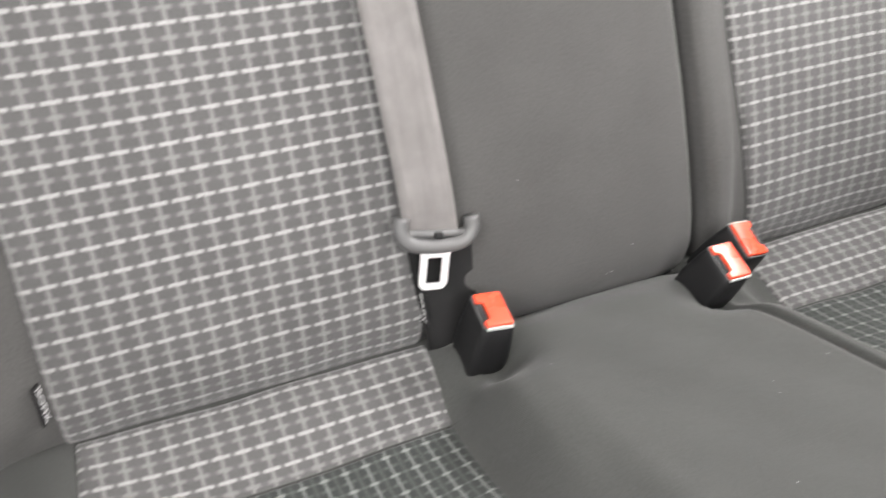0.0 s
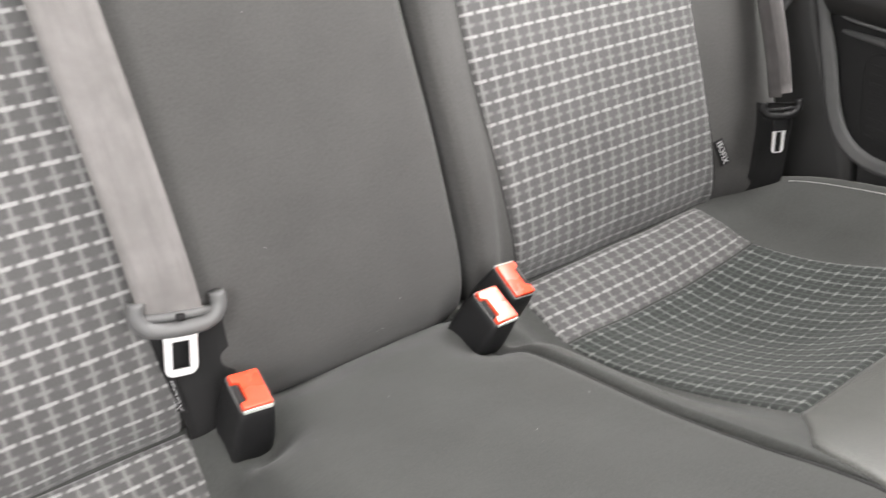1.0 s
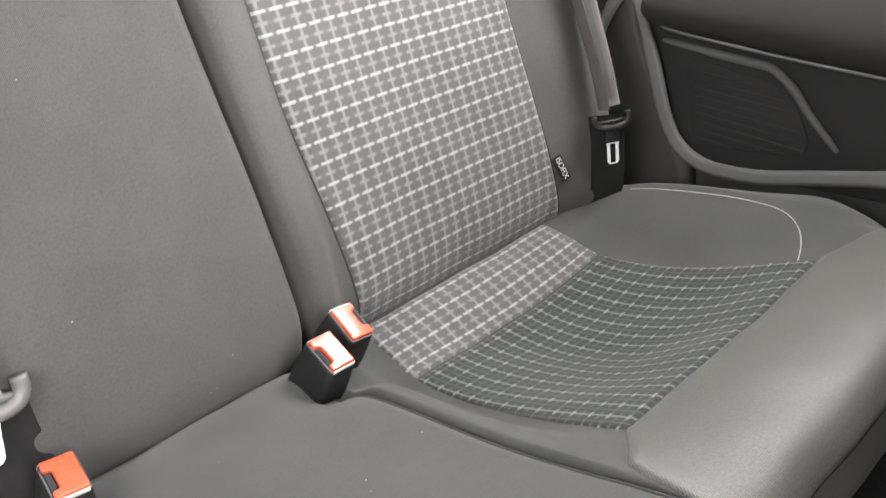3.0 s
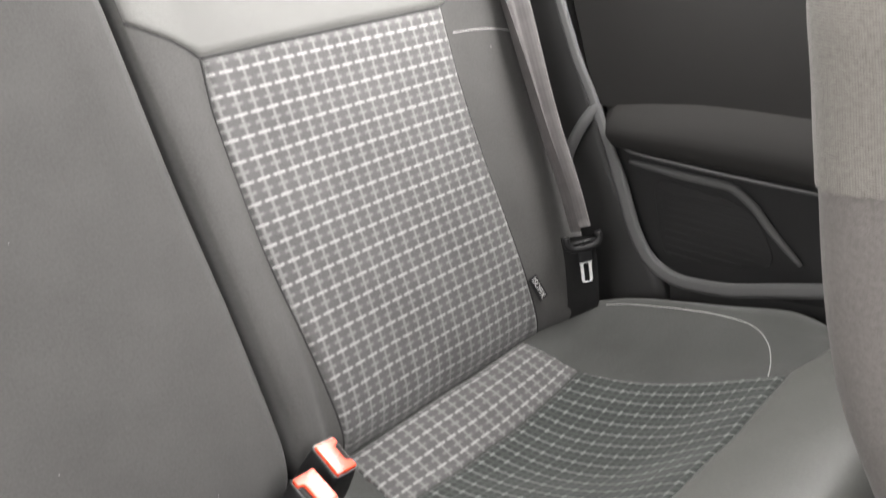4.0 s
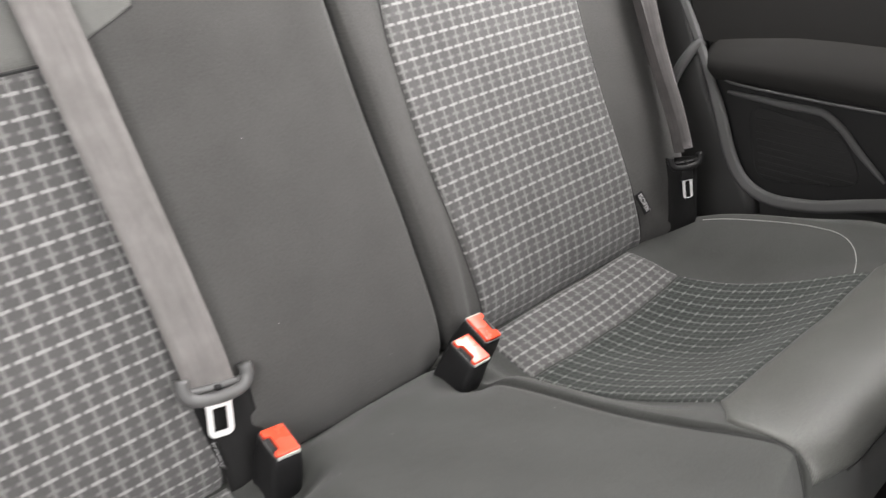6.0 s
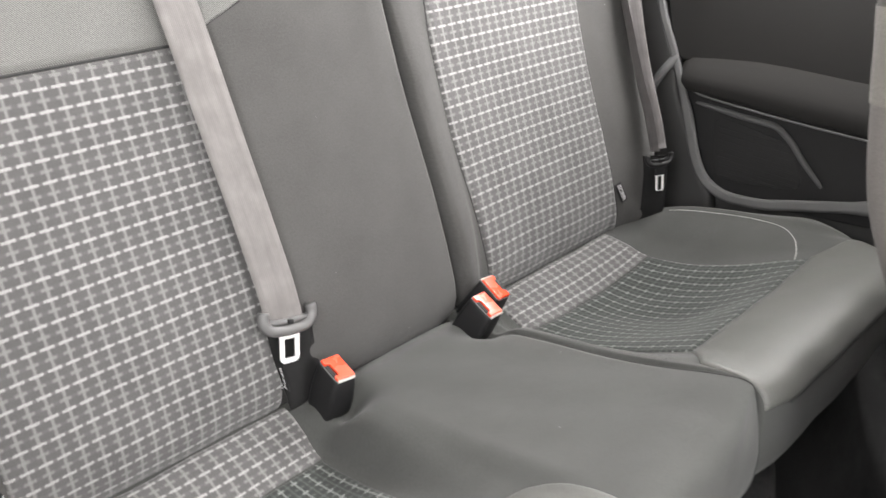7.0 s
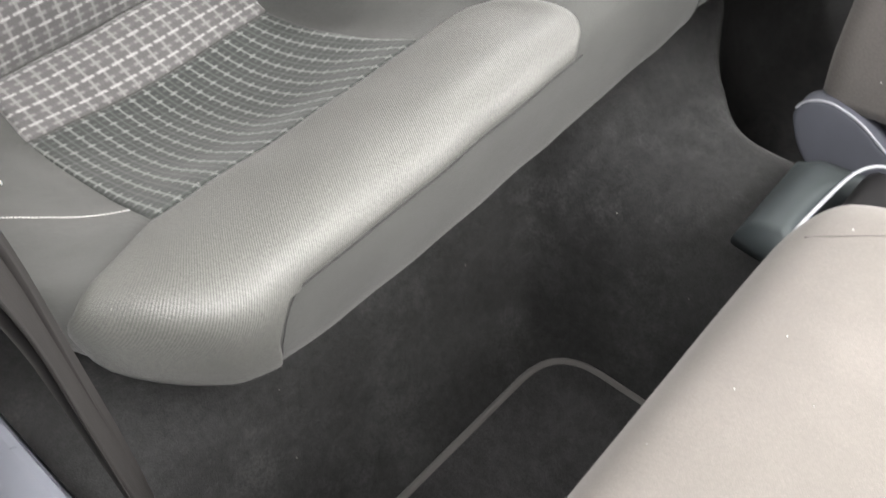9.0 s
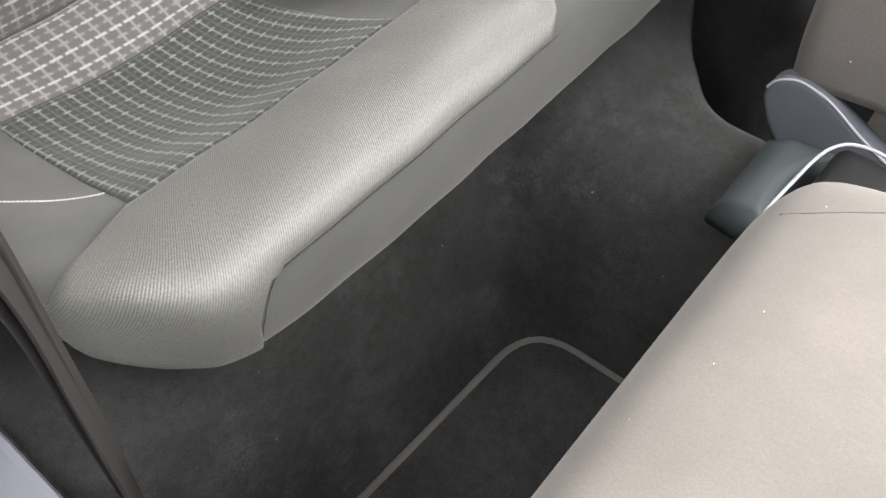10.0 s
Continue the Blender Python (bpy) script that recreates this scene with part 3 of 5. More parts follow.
tagged(pane, "clear glass of the tailgate window", "window", kind="structure")


# pale overcast distance behind the rear window
haze = Mat("overcast_distance", 1.0, color=(0.8, 0.8, 0.8))
haze.b.inputs["Emission Color"].default_value = (1.0, 1.0, 1.0, 1)
haze.b.inputs["Emission Strength"].default_value = 3.4
back_sky = new("backdrop", bpy.data.meshes.new("backdrop"))
back_sky.data.from_pydata([(-14, 9, -0.33), (14, 9, -0.33), (14, 9, 7), (-14, 9, 7)], [], [(0, 1, 2, 3)])
back_sky.data.materials.append(haze.done())
tagged(back_sky, "white overcast distance behind the car", "backdrop", kind="structure")


# ---- far side trim ----
def to_wall(bm, x):
    bmesh.ops.transform(bm, matrix=Matrix(((0, 0, -1, x), (1, 0, 0, 0), (0, 1, 0, 0), (0, 0, 0, 1))), verts=bm.verts)
    bmesh.ops.recalc_face_normals(bm, faces=bm.faces)
    return bm


def quarter_trim():
    t = thing("side_trim_panel", "black padded side trim panel with grey plastic border beside the bench", "trim panel", (0.69, -0.2, 0.3))
    off = Matrix.Translation(-Vector(t.location))

    def add(name, bm, mat, label="", parent=t):
        bmesh.ops.transform(bm, matrix=off, verts=bm.verts)
        return part(name, bm, mat, parent, label)

    pad = rounded([(0.093, 0.815), (0.022, 0.57), (-1.0, 0.60), (-1.0, 0.61), (-0.243, 0.742)], [0.04, 0.02, 0.004, 0.004, 0.1], 7)
    add("pad", to_wall(prism_bm(pad, 0.030, 0.003, 3), 0.692), PAD_CLOTH, "black cloth covered upper pad")
    low = rounded([(0.02, 0.56), (-0.06, 0.365), (-0.11, 0.345), (-1.0, 0.47), (-1.0, 0.56)], [0.01, 0.03, 0.03, 0.01, 0.01], 5)
    add("lower_panel", to_wall(prism_bm(low, 0.018, 0.004), 0.692), POCKET, "black grained lower panel")
    # armrest ledge: a rounded bar with a crowned top
    bm = bmesh.new()
    sect = rounded([(0.0, 0.516), (-0.030, 0.522), (-0.040, 0.545), (-0.034, 0.568), (-0.014, 0.598), (0.0, 0.605)], 0.012, 4)
    rings = []
    for y, k, dz in [(0.008, 0.3, -0.022), (0.002, 0.75, -0.016), (-0.012, 0.95, -0.013), (-0.056, 1.0, -0.008), (-0.121, 1.02, 0.0), (-0.182, 1.02, 0.003), (-0.27, 1.02, 0.004), (-0.6, 1.0, 0.014), (-1.0, 1.0, 0.014)]:
        rings.append([bm.verts.new((0.680 + a * k, y, 0.522 + (b - 0.522) * (0.6 + 0.4 * k) + dz * min(max((b - 0.53) / 0.06, 0.0), 1.0))) for a, b in sect])
    for r0, r1 in zip(rings, rings[1:]):
        for i in range(len(sect)):
            j = (i + 1) % len(sect)
            bm.faces.new((r0[i], r0[j], r1[j], r1[i]))
    bm.faces.new(rings[0])
    bm.faces.new(rings[-1][::-1])
    bmesh.ops.recalc_face_normals(bm, faces=bm.faces)
    add("armrest", bm, PAD_CLOTH, "black padded armrest ledge")
    rim = smooth_path([(0.652, 0.118, 0.86), (0.652, 0.098, 0.78), (0.652, 0.044, 0.630), (0.652, 0.024, 0.593), (0.652, -0.001, 0.540), (0.652, -0.031, 0.470), (0.652, -0.054, 0.411), (0.652, -0.080, 0.377), (0.652, -0.122, 0.362), (0.652, -0.177, 0.368), (0.652, -0.238, 0.386), (0.652, -0.312, 0.409), (0.652, -0.7, 0.52)], 60)
    flat = []
    for i, p in enumerate(rim):
        d = (Vector(rim[min(i + 1, 59)]) - Vector(rim[max(i - 1, 0)])).normalized()
        flat.append(d.cross(Vector((1, 0, 0))).normalized() + Vector((0.25, 0, 0)))
    ribbon("border", [Vector(p) - Vector(t.location) for p in rim], flat, [0.013] * 20 + [0.018] * 20 + [0.023] * 20, BORDER, t, "flat grey plastic border strip", thick=0.010, n=70)
    rib = smooth_path([(0.668, -0.030, 0.502), (0.664, -0.077, 0.502), (0.662, -0.123, 0.501), (0.662, -0.168, 0.501), (0.662, -0.202, 0.484), (0.662, -0.225, 0.461), (0.666, -0.266, 0.422)], 40)
    tube("pocket_rib", [Vector(p) - Vector(t.location) for p in rib], [0.0025 + 0.0032 * math.sin(math.pi * i / 39) ** 0.5 for i in range(40)], BORDER, t, "grey curved rib round the speaker pocket", sides=8)
    edge = smooth_path([(0.662, -0.020, 0.523), (0.648, -0.05, 0.522), (0.645, -0.129, 0.521), (0.645, -0.20, 0.520), (0.645, -0.285, 0.521), (0.645, -0.7, 0.535)], 30)
    tube("trim_edge", [Vector(p) - Vector(t.location) for p in edge], 0.002, BORDER, t, "fine grey edge under the armrest", sides=6)
    grille = rounded([(-0.06, 0.49), (-0.085, 0.375), (-0.24, 0.405), (-0.20, 0.475)], 0.03, 5)
    grille_ob = add("speaker_grille", to_wall(prism_bm(grille, 0.004, 0.002), 0.676), POCKET, "black speaker grille")
    for k in range(9):
        z = 0.387 + 0.0105 * k
        y0 = -0.087 + 0.2 * (z - 0.375)
        y1 = max(-0.235 + 0.5 * (z - 0.405), -0.083 - (z - 0.375) / 0.03 * 0.155) if z < 0.405 else -0.235 + 0.5 * (z - 0.405)
        slat = box_bm(0.003, y0 - y1 - 0.012, 0.004, 0.0008, 1, Vector((0.6730, (y0 + y1) / 2, z)) - Vector(t.location))
        part("slat", slat, POCKET, grille_ob, smooth=False)
    upper = rounded([(0.30, 0.97), (0.155, 0.86), (0.11, 0.822), (0.06, 0.826), (-0.25, 0.758), (-1.2, 0.600), (-1.2, 0.80), (-0.3, 0.97)], 0.02, 5)
    add("sill_trim", to_wall(prism_bm(upper, 0.022, 0.006, 3), 0.694), UPPER, "grey plastic trim under the side window")
    # lower pillar cover between the bench and the border
    cover = rounded([(0.30, 0.95), (0.14, 0.90), (0.09, 0.74), (0.0, 0.50), (-0.09, 0.33), (-0.09, 0.25), (0.30, 0.25)], 0.02, 4)
    add("pillar_cover", to_wall(prism_bm(cover, 0.034, 0.010, 3), 0.694), TRIM, "dark grey plastic cover behind the belt")
    return t


PAD_CLOTH = cloth("black_pad_cloth", (0.019, 0.0183, 0.0175), speck=0.01, sheen=0.0)
quarter_trim()
# moulded rib that runs off the border behind the belt
rib = thing("pillar_rib", "dark grey moulded plastic rib on the pillar cover", "trim", (0.65, 0.03, 0.55))
tube("rib", [Vector(p) - Vector(rib.location) for p in smooth_path([(0.655, 0.010, 0.575), (0.651, 0.016, 0.568), (0.645, 0.024, 0.555), (0.642, 0.035, 0.535), (0.640, 0.046, 0.510), (0.642, 0.054, 0.488)], 20)], 0.008, BORDER, rib, sides=8)


# ---- rear bench: cushions ----
CUSHION_Y = [0.055, -0.002, -0.045, -0.088, -0.165, -0.250, -0.330, -0.390, -0.437, -0.461, -0.466, -0.452, -0.40, -0.20]


def profile(z, y=None, back=0.0):
    """(y, z) pairs of one cushion section; back: how far its front is set back."""
    ys = y or CUSHION_Y
    f = [0, 0, 0, 0, 0.05, 0.2, 0.45, 0.7, 0.9, 1, 1, 1, 0.8, 0.4]
    return [(a + back * k, b) for a, k, b in zip(ys, f, z)]


FRONT_Y = CUSHION_Y[:11] + [-0.4573, -0.4137, -0.20]
RISE_Y = CUSHION_Y[:11] + [-0.4565, -0.4118, -0.20]
MID_Y = CUSHION_Y[:11] + [-0.4580, -0.4153, -0.20]
SPLIT_Y = CUSHION_Y[:8] + [-0.4310, -0.4440, -0.4620, -0.4580, -0.4153, -0.20]
EDGE_OUT = profile([0.285, 0.292, 0.298, 0.304, 0.316, 0.330, 0.344, 0.350, 0.348, 0.346, 0.340, 0.332, 0.290, 0.235], back=0.200)
SIDE = profile([0.295, 0.310, 0.318, 0.328, 0.345, 0.360, 0.374, 0.382, 0.380, 0.370, 0.357, 0.343, 0.312, 0.235], back=0.112)
BOLSTER = profile([0.295, 0.312, 0.317, 0.325, 0.344, 0.365, 0.386, 0.402, 0.403, 0.388, 0.357, 0.333, 0.312, 0.235], back=0.050)
CORNER = profile([0.295, 0.312, 0.320, 0.330, 0.348, 0.366, 0.382, 0.394, 0.394, 0.382, 0.357, 0.339, 0.312, 0.235], back=0.076)
TURN = profile([0.295, 0.310, 0.312, 0.316, 0.336, 0.360, 0.387, 0.407, 0.411, 0.395, 0.358, 0.327, 0.312, 0.235], back=0.027)
SHOULDER_IN = profile([0.292, 0.308, 0.308, 0.306, 0.325, 0.353, 0.387, 0.410, 0.415, 0.398, 0.357, 0.319, 0.303, 0.235], back=0.011)
IN_EDGE = profile([0.290, 0.305, 0.303, 0.296, 0.312, 0.345, 0.386, 0.411, 0.418, 0.400, 0.354, 0.314, 0.295, 0.235], back=0.004)
IN_MID = profile([0.29, 0.302, 0.295, 0.280, 0.288, 0.322, 0.381, 0.414, 0.424, 0.405, 0.356, 0.310, 0.290, 0.235], FRONT_Y)
IN_EDGE2 = profile([0.29, 0.302, 0.294, 0.284, 0.303, 0.340, 0.384, 0.415, 0.425, 0.407, 0.356, 0.310, 0.290, 0.235], FRONT_Y)
RISE = profile([0.275, 0.300, 0.328, 0.341, 0.352, 0.364, 0.389, 0.414, 0.424, 0.407, 0.356, 0.310, 0.290, 0.235], RISE_Y)
MID = profile([0.275, 0.304, 0.333, 0.344, 0.361, 0.379, 0.402, 0.420, 0.428, 0.412, 0.356, 0.310, 0.290, 0.235], MID_Y)
MID_END = profile([0.275, 0.302, 0.331, 0.342, 0.360, 0.379, 0.403, 0.424, 0.436, 0.421, 0.362, 0.310, 0.290, 0.235], SPLIT_Y)
SPLIT_IN = profile([0.298, 0.308, 0.320, 0.331, 0.347, 0.365, 0.390, 0.406, 0.411, 0.396, 0.350, 0.310, 0.290, 0.235], FRONT_Y, back=0.018)
SPLIT_NEXT = profile([0.304, 0.318, 0.330, 0.342, 0.359, 0.377, 0.401, 0.420, 0.425, 0.408, 0.355, 0.310, 0.290, 0.235], FRONT_Y, back=0.012)
SPLIT = profile([0.272, 0.300, 0.327, 0.339, 0.358, 0.377, 0.402, 0.424, 0.436, 0.420, 0.360, 0.312, 0.290, 0.235], SPLIT_Y, back=0.001)

EDGE_FAR = profile([0.285, 0.302, 0.322, 0.341, 0.364, 0.381, 0.392, 0.394, 0.388, 0.374, 0.356, 0.340, 0.300, 0.235], back=0.120)
SIDE_FAR = profile([0.295, 0.316, 0.335, 0.352, 0.371, 0.384, 0.394, 0.398, 0.394, 0.380, 0.359, 0.343, 0.312, 0.235], back=0.100)
CORNER_FAR = profile([0.295, 0.316, 0.332, 0.346, 0.364, 0.379, 0.391, 0.397, 0.395, 0.382, 0.357, 0.339, 0.312, 0.235], back=0.076)
BOLSTER_FAR = profile([0.295, 0.314, 0.326, 0.337, 0.355, 0.373, 0.390, 0.402, 0.403, 0.388, 0.357, 0.333, 0.312, 0.235], back=0.050)
TURN_FAR = profile([0.295, 0.311, 0.317, 0.323, 0.342, 0.364, 0.389, 0.407, 0.411, 0.395, 0.358, 0.327, 0.312, 0.235], back=0.027)

left_cushion = Surface([-0.606, -0.588, -0.575, -0.558, -0.537, -0.514, -0.484, -0.335, -0.192, -0.151, -0.120, 0.020, 0.078, 0.086],
                       [EDGE_OUT, SIDE, CORNER, BOLSTER, TURN, SHOULDER_IN, IN_EDGE, IN_MID, IN_EDGE2, RISE, MID, MID, MID_END, SPLIT], (0, -0.4, 1), slant=0.010, dents=[(-0.142, -0.076, 0.027, 0.034), (0.080, -0.088, 0.026, 0.022)])
right_cushion = Surface([0.0905, 0.099, 0.172, 0.185, 0.335, 0.484, 0.514, 0.537, 0.558, 0.575, 0.588, 0.606],
                        [SPLIT_IN, SPLIT_NEXT, IN_EDGE2, IN_EDGE2, IN_MID, IN_EDGE, SHOULDER_IN, TURN_FAR, BOLSTER_FAR, CORNER_FAR, SIDE_FAR, EDGE_FAR], (0, -0.4, 1), slant=0.010, dents=[(0.105, -0.088, 0.026, 0.022)])


def bounds(vs, xs):
    return lambda v: np.interp(v, vs, xs)


def curve_bounds(vs, xs):
    return lambda v: hermite(vs, np.array(xs, float), np.asarray(v, float))


def roll(s, parent, side, kv, inner):
    """The pale ribbed front roll; its outer end is drawn down over the corner to the underside."""
    lo = curve_bounds([6.05, 6.4, 7.0, 7.8, 8.5, 9.12, 11.3], [0.492, 0.526, 0.556, 0.576, 0.584, 0.586, 0.578])
    hi = bounds(kv, inner)
    cut = (0.586 - 0.488) / (0.586 - inner[-1])
    ss = np.concatenate([steps(26, cut)[:-3] * cut, [cut - 0.012, cut, cut + 0.012], cut + (1 - cut) * steps(70, 0.4)[3:]])
    lens = lambda v: np.interp(v, np.linspace(6.05, 11.3, 80), arc_lengths(s, 0.35 * side, np.linspace(6.05, 11.3, 80)))
    verts, uvs, faces = [], [], []
    for v0, v1, cols, nv in ((6.05, 9.12, ss, 40), (9.12, 11.3, ss[ss <= cut + 1e-9], 18)):
        ts = steps(nv, 0.15)
        vs = v0 + (v1 - v0) * ts
        V = np.repeat(vs[:, None], len(cols), 1)
        L, H = lo(vs)[:, None], hi(vs)[:, None]
        share = np.repeat(cols[None, :], len(vs), 0)
        if v0 > 9:
            share = share / cut * (cut + 0.05 * np.clip(1 - (vs - v0) / 0.9, 0, 1) ** 2)[:, None]
        U = L + (H - L) * share
        ln = lens(V.ravel()).reshape(V.shape)
        d_u = np.minimum(np.abs(U - L), np.abs(H - U))
        if v0 < 9.1:
            inner_col = np.clip((cols - cut - 0.045) / 0.012, 0, 1)[None, :]
            d_v = np.minimum(ln, (lens([9.12])[0] - ln) + (1 - inner_col) * 0.1)
        else:
            d_v = lens([11.3])[0] - ln
            d_u = np.minimum(d_u, (share[:, -1:] - share) * (L - H))
        d = np.clip(np.minimum(d_u, d_v) / 0.0065, 0, 1)
        off = -0.003 + 0.0065 * np.sqrt(np.clip(2 * d - d * d, 0, 1))
        n0 = len(verts)
        verts += list(s.at(side * U, V, off.ravel()))
        uvs += list(np.column_stack([side * U.ravel(), ln.ravel()]))
        faces += [tuple(n0 + i for i in q) for q in grid_faces(len(cols), len(ts), side < 0)]
    under(mesh_object("front_roll", verts, faces, RIBBED, uvs), parent, "pale grey ribbed cloth on the front roll")


wide_bench = thing("rear_bench", "wide part of split rear bench, checked cloth, plain middle", "bench", (-0.26, 0.0, 0.26), "rear bench")
narrow_bench = thing("rear_bench", "narrow part of the split rear bench in checked grey cloth", "bench", (0.36, 0.0, 0.26), "rear bench")


def bench_cushions():
    a = shell("cushion", left_cushion, -0.606, 0.086, 110, 110, CHARCOAL_SEAT, wide_bench, "plain charcoal cloth cushion cover", reverse=True)
    b = shell("cushion", right_cushion, 0.0905, 0.606, 84, 110, CHARCOAL_SEAT, narrow_bench, "plain charcoal cloth cushion cover", reverse=True)
    # checked rear strip and insert
    il, ir = bounds([1.1, 3, 6.05], [-0.480, -0.484, -0.492]), bounds([1.1, 3, 6.05], [-0.178, -0.188, -0.200])
    panel("rear_strip", left_cushion, il, ir, 1.0, 3.0, 60, 16, CHECK, a, "grey checked cloth strip along the crease", reverse=True)
    panel("insert", left_cushion, il, ir, 3.0, 6.05, 60, 40, CHECK_DARK, a, "dark checked cloth insert", puff=0.002, reverse=True)
    jl, jr = bounds([1.1, 3, 6.05], [0.178, 0.180, 0.165]), bounds([1.1, 3, 6.05], [0.478, 0.482, 0.492])
    panel("rear_strip", right_cushion, jl, jr, 1.0, 3.0, 60, 16, CHECK, b, "grey checked cloth strip along the crease", reverse=True)
    panel("insert", right_cushion, jl, jr, 3.0, 6.05, 60, 40, CHECK_DARK, b, "dark checked cloth insert", puff=0.002, reverse=True)
    # pale ribbed front rolls, drawn down over the outer corners
    roll(left_cushion, a, -1, [6.05, 6.12, 6.2, 6.32, 6.5, 6.8, 7.2, 7.6, 8.0, 8.3, 8.6, 8.8, 9.12, 11.3], [0.205, 0.172, 0.155, 0.145, 0.138, 0.132, 0.128, 0.1268, 0.127, 0.129, 0.134, 0.142, 0.152, 0.152])
    roll(right_cushion, b, 1, [6.05, 6.72, 7.0, 7.8, 9.12, 11.3], [0.165, 0.104, 0.099, 0.097, 0.097, 0.097])
    for e, s, k in ((a, left_cushion, 1), (b, right_cushion, -1)):
        seam(s, [-0.492 * k, -0.482 * k], [6.0, 3.0], e, 0.0006)
        seam(s, [-0.188 * k, -0.200 * k] if k == 1 else [0.180, 0.165], [3.0, 6.0], e, 0.0006)
        seam(s, [-0.486 * k, -0.185 * k], [3.0, 3.0], e, 0.0008)
        seam(s, [-0.465 * k, -0.140 * k], [9.15, 9.15], e)
        seam(s, [-0.465 * k, -0.475 * k, -0.482 * k, -0.487 * k, -0.488 * k, -0.489 * k], [9.15, 9.36, 9.6, 9.95, 10.6, 11.4], e)
    seam(left_cushion, [0.0856, 0.0856, 0.0856, 0.0856], [2.3, 5.0, 8.0, 11.2], a, 0.0016, n=90)
    stitches(left_cushion, [-0.489, -0.522, -0.556, -0.585], [5.50, 5.14, 4.74, 4.36], a, 44)
    stitches(right_cushion, [0.487, 0.518, 0.548, 0.566, 0.575, 0.579, 0.579, 0.577], [5.80, 5.70, 5.58, 5.40, 5.10, 4.4, 3.3, 2.4], b, 84)


bench_cushions()

# ---- rear bench: backrests ----
BACK_Z = [0.270, 0.290, 0.335, 0.400, 0.470, 0.550, 0.630, 0.715, 0.790, 0.838, 0.866, 0.873, 0.860, 0.800, 0.340]
BACK_Y = [0.075, 0.017, -0.003, 0.007, 0.030, 0.062, 0.092, 0.121, 0.147, 0.166, 0.188, 0.215, 0.248, 0.262, 0.150]


def back_profile(proud=0.0, drop=0.0, low=0.0, fade=False):
    """(y, z) of one backrest section; proud: forward bulge, drop: lower top edge, low: extra bulge at the foot, fade: flat shoulder."""
    k = [0, 0.5, 1, 1, 1, 1, 1, 1, 0.9, 0.7, 0.4, 0, 0, 0, 0]
    if fade:
        k = [0, 0.5, 1, 1, 1, 1, 0.95, 0.6, 0.3, 0.15, 0.05, 0, 0, 0, 0]
    f = [0, 0.6, 1, 0.9, 0.5, 0.2, 0, 0, 0, 0, 0, 0, 0, 0, 0]
    t = [0, 0, 0, 0, 0, 0, 0.1, 0.3, 0.6, 0.85, 1, 1, 1, 0.8, 0]
    return [(y - proud * a - low * c, z - drop * b) for y, z, a, b, c in zip(BACK_Y, BACK_Z, k, t, f)]


PANEL_B, EDGE_B = back_profile(0.0), back_profile(0.006, low=0.004)
WING_B, WING_OUT, WING_END = back_profile(0.020, low=0.012), back_profile(0.012, 0.004, low=0.006), back_profile(-0.045, 0.03)
CENTRE_B, CENTRE_END = back_profile(0.012, low=0.006), back_profile(-0.014, 0.010)

left_back = Surface([-0.612, -0.598, -0.565, -0.515, -0.480, -0.335, -0.185, -0.140, -0.040, 0.058, 0.096, 0.107, 0.1125],
                    [WING_END, WING_OUT, WING_B, EDGE_B, PANEL_B, PANEL_B, PANEL_B, EDGE_B, CENTRE_B, CENTRE_B, back_profile(0.009, low=0.004), back_profile(0.003), CENTRE_END], (0, -1, 0.3), lean=0.024)
right_back = Surface([0.1155, 0.1175, 0.121, 0.130, 0.140, 0.151, 0.161, 0.335, 0.480, 0.515, 0.565, 0.598, 0.612],
                     [back_profile(-0.011, 0.006), back_profile(0.006, fade=True), back_profile(0.0115, low=0.003, fade=True), back_profile(0.0143, low=0.004, fade=True),
                      back_profile(0.0124, low=0.004, fade=True), back_profile(0.0078, low=0.003, fade=True), back_profile(0.0035, fade=True),
                      PANEL_B, PANEL_B, EDGE_B, WING_B, WING_OUT, WING_END], (0, -1, 0.3), lean=0.024)


def isofix_label(parent, s, x, v, lean, turned=0):
    """Small black cloth tag with white letters, sewn into the panel's seam."""
    p = Vector(s.at([x], [v], [0.0035])[0])
    q = Vector(s.at([x], [v + 0.6], [0.0035])[0])
    n = Vector(s.at([x], [v], [0.02])[0]) - p
    up = (q - p).normalized()
    n = (n - up * n.dot(up)).normalized()
    side = up.cross(n)
    turn = Matrix((side, up, n)).transposed().to_4x4()
    m = Matrix.Translation(p) @ turn @ pose(0, 0, 0, 0, 0, lean) @ pose(0, 0, 0, 0, turned, 0)
    tag = part("isofix_label", box_bm(0.013, 0.034, 0.0014, 0.0005, 1), BLACK, parent, "small black cloth tag with white letters", smooth=False)
    tag.matrix_basis = m
    cu = bpy.data.curves.new("isofix_letters", "FONT")
    cu.body, cu.size, cu.align_x, cu.align_y, cu.extrude = "ISOFIX", 0.0100, "CENTER", "CENTER", 0.0002
    tmp = new("isofix_letters_outline", cu)
    me = bpy.data.meshes.new_from_object(tmp.evaluated_get(bpy.context.evaluated_depsgraph_get()))
    bpy.data.objects.remove(tmp)
    me.materials.append(WHITE_INK)
    tx = new("isofix_letters", me)
    tx.parent = tag
    tx.matrix_basis = pose(0, 0, 0.0011, 0, 0, -90)
    return tag


RP_L = curve_bounds([0.7, 2.0, 3.5, 5.0, 6.2, 7.0], [0.186, 0.180, 0.168, 0.160, 0.160, 0.167])
RP_R = curve_bounds([0.7, 1.5, 2.5, 4.0, 5.5, 7.0], [0.520, 0.508, 0.495, 0.486, 0.480, 0.484])


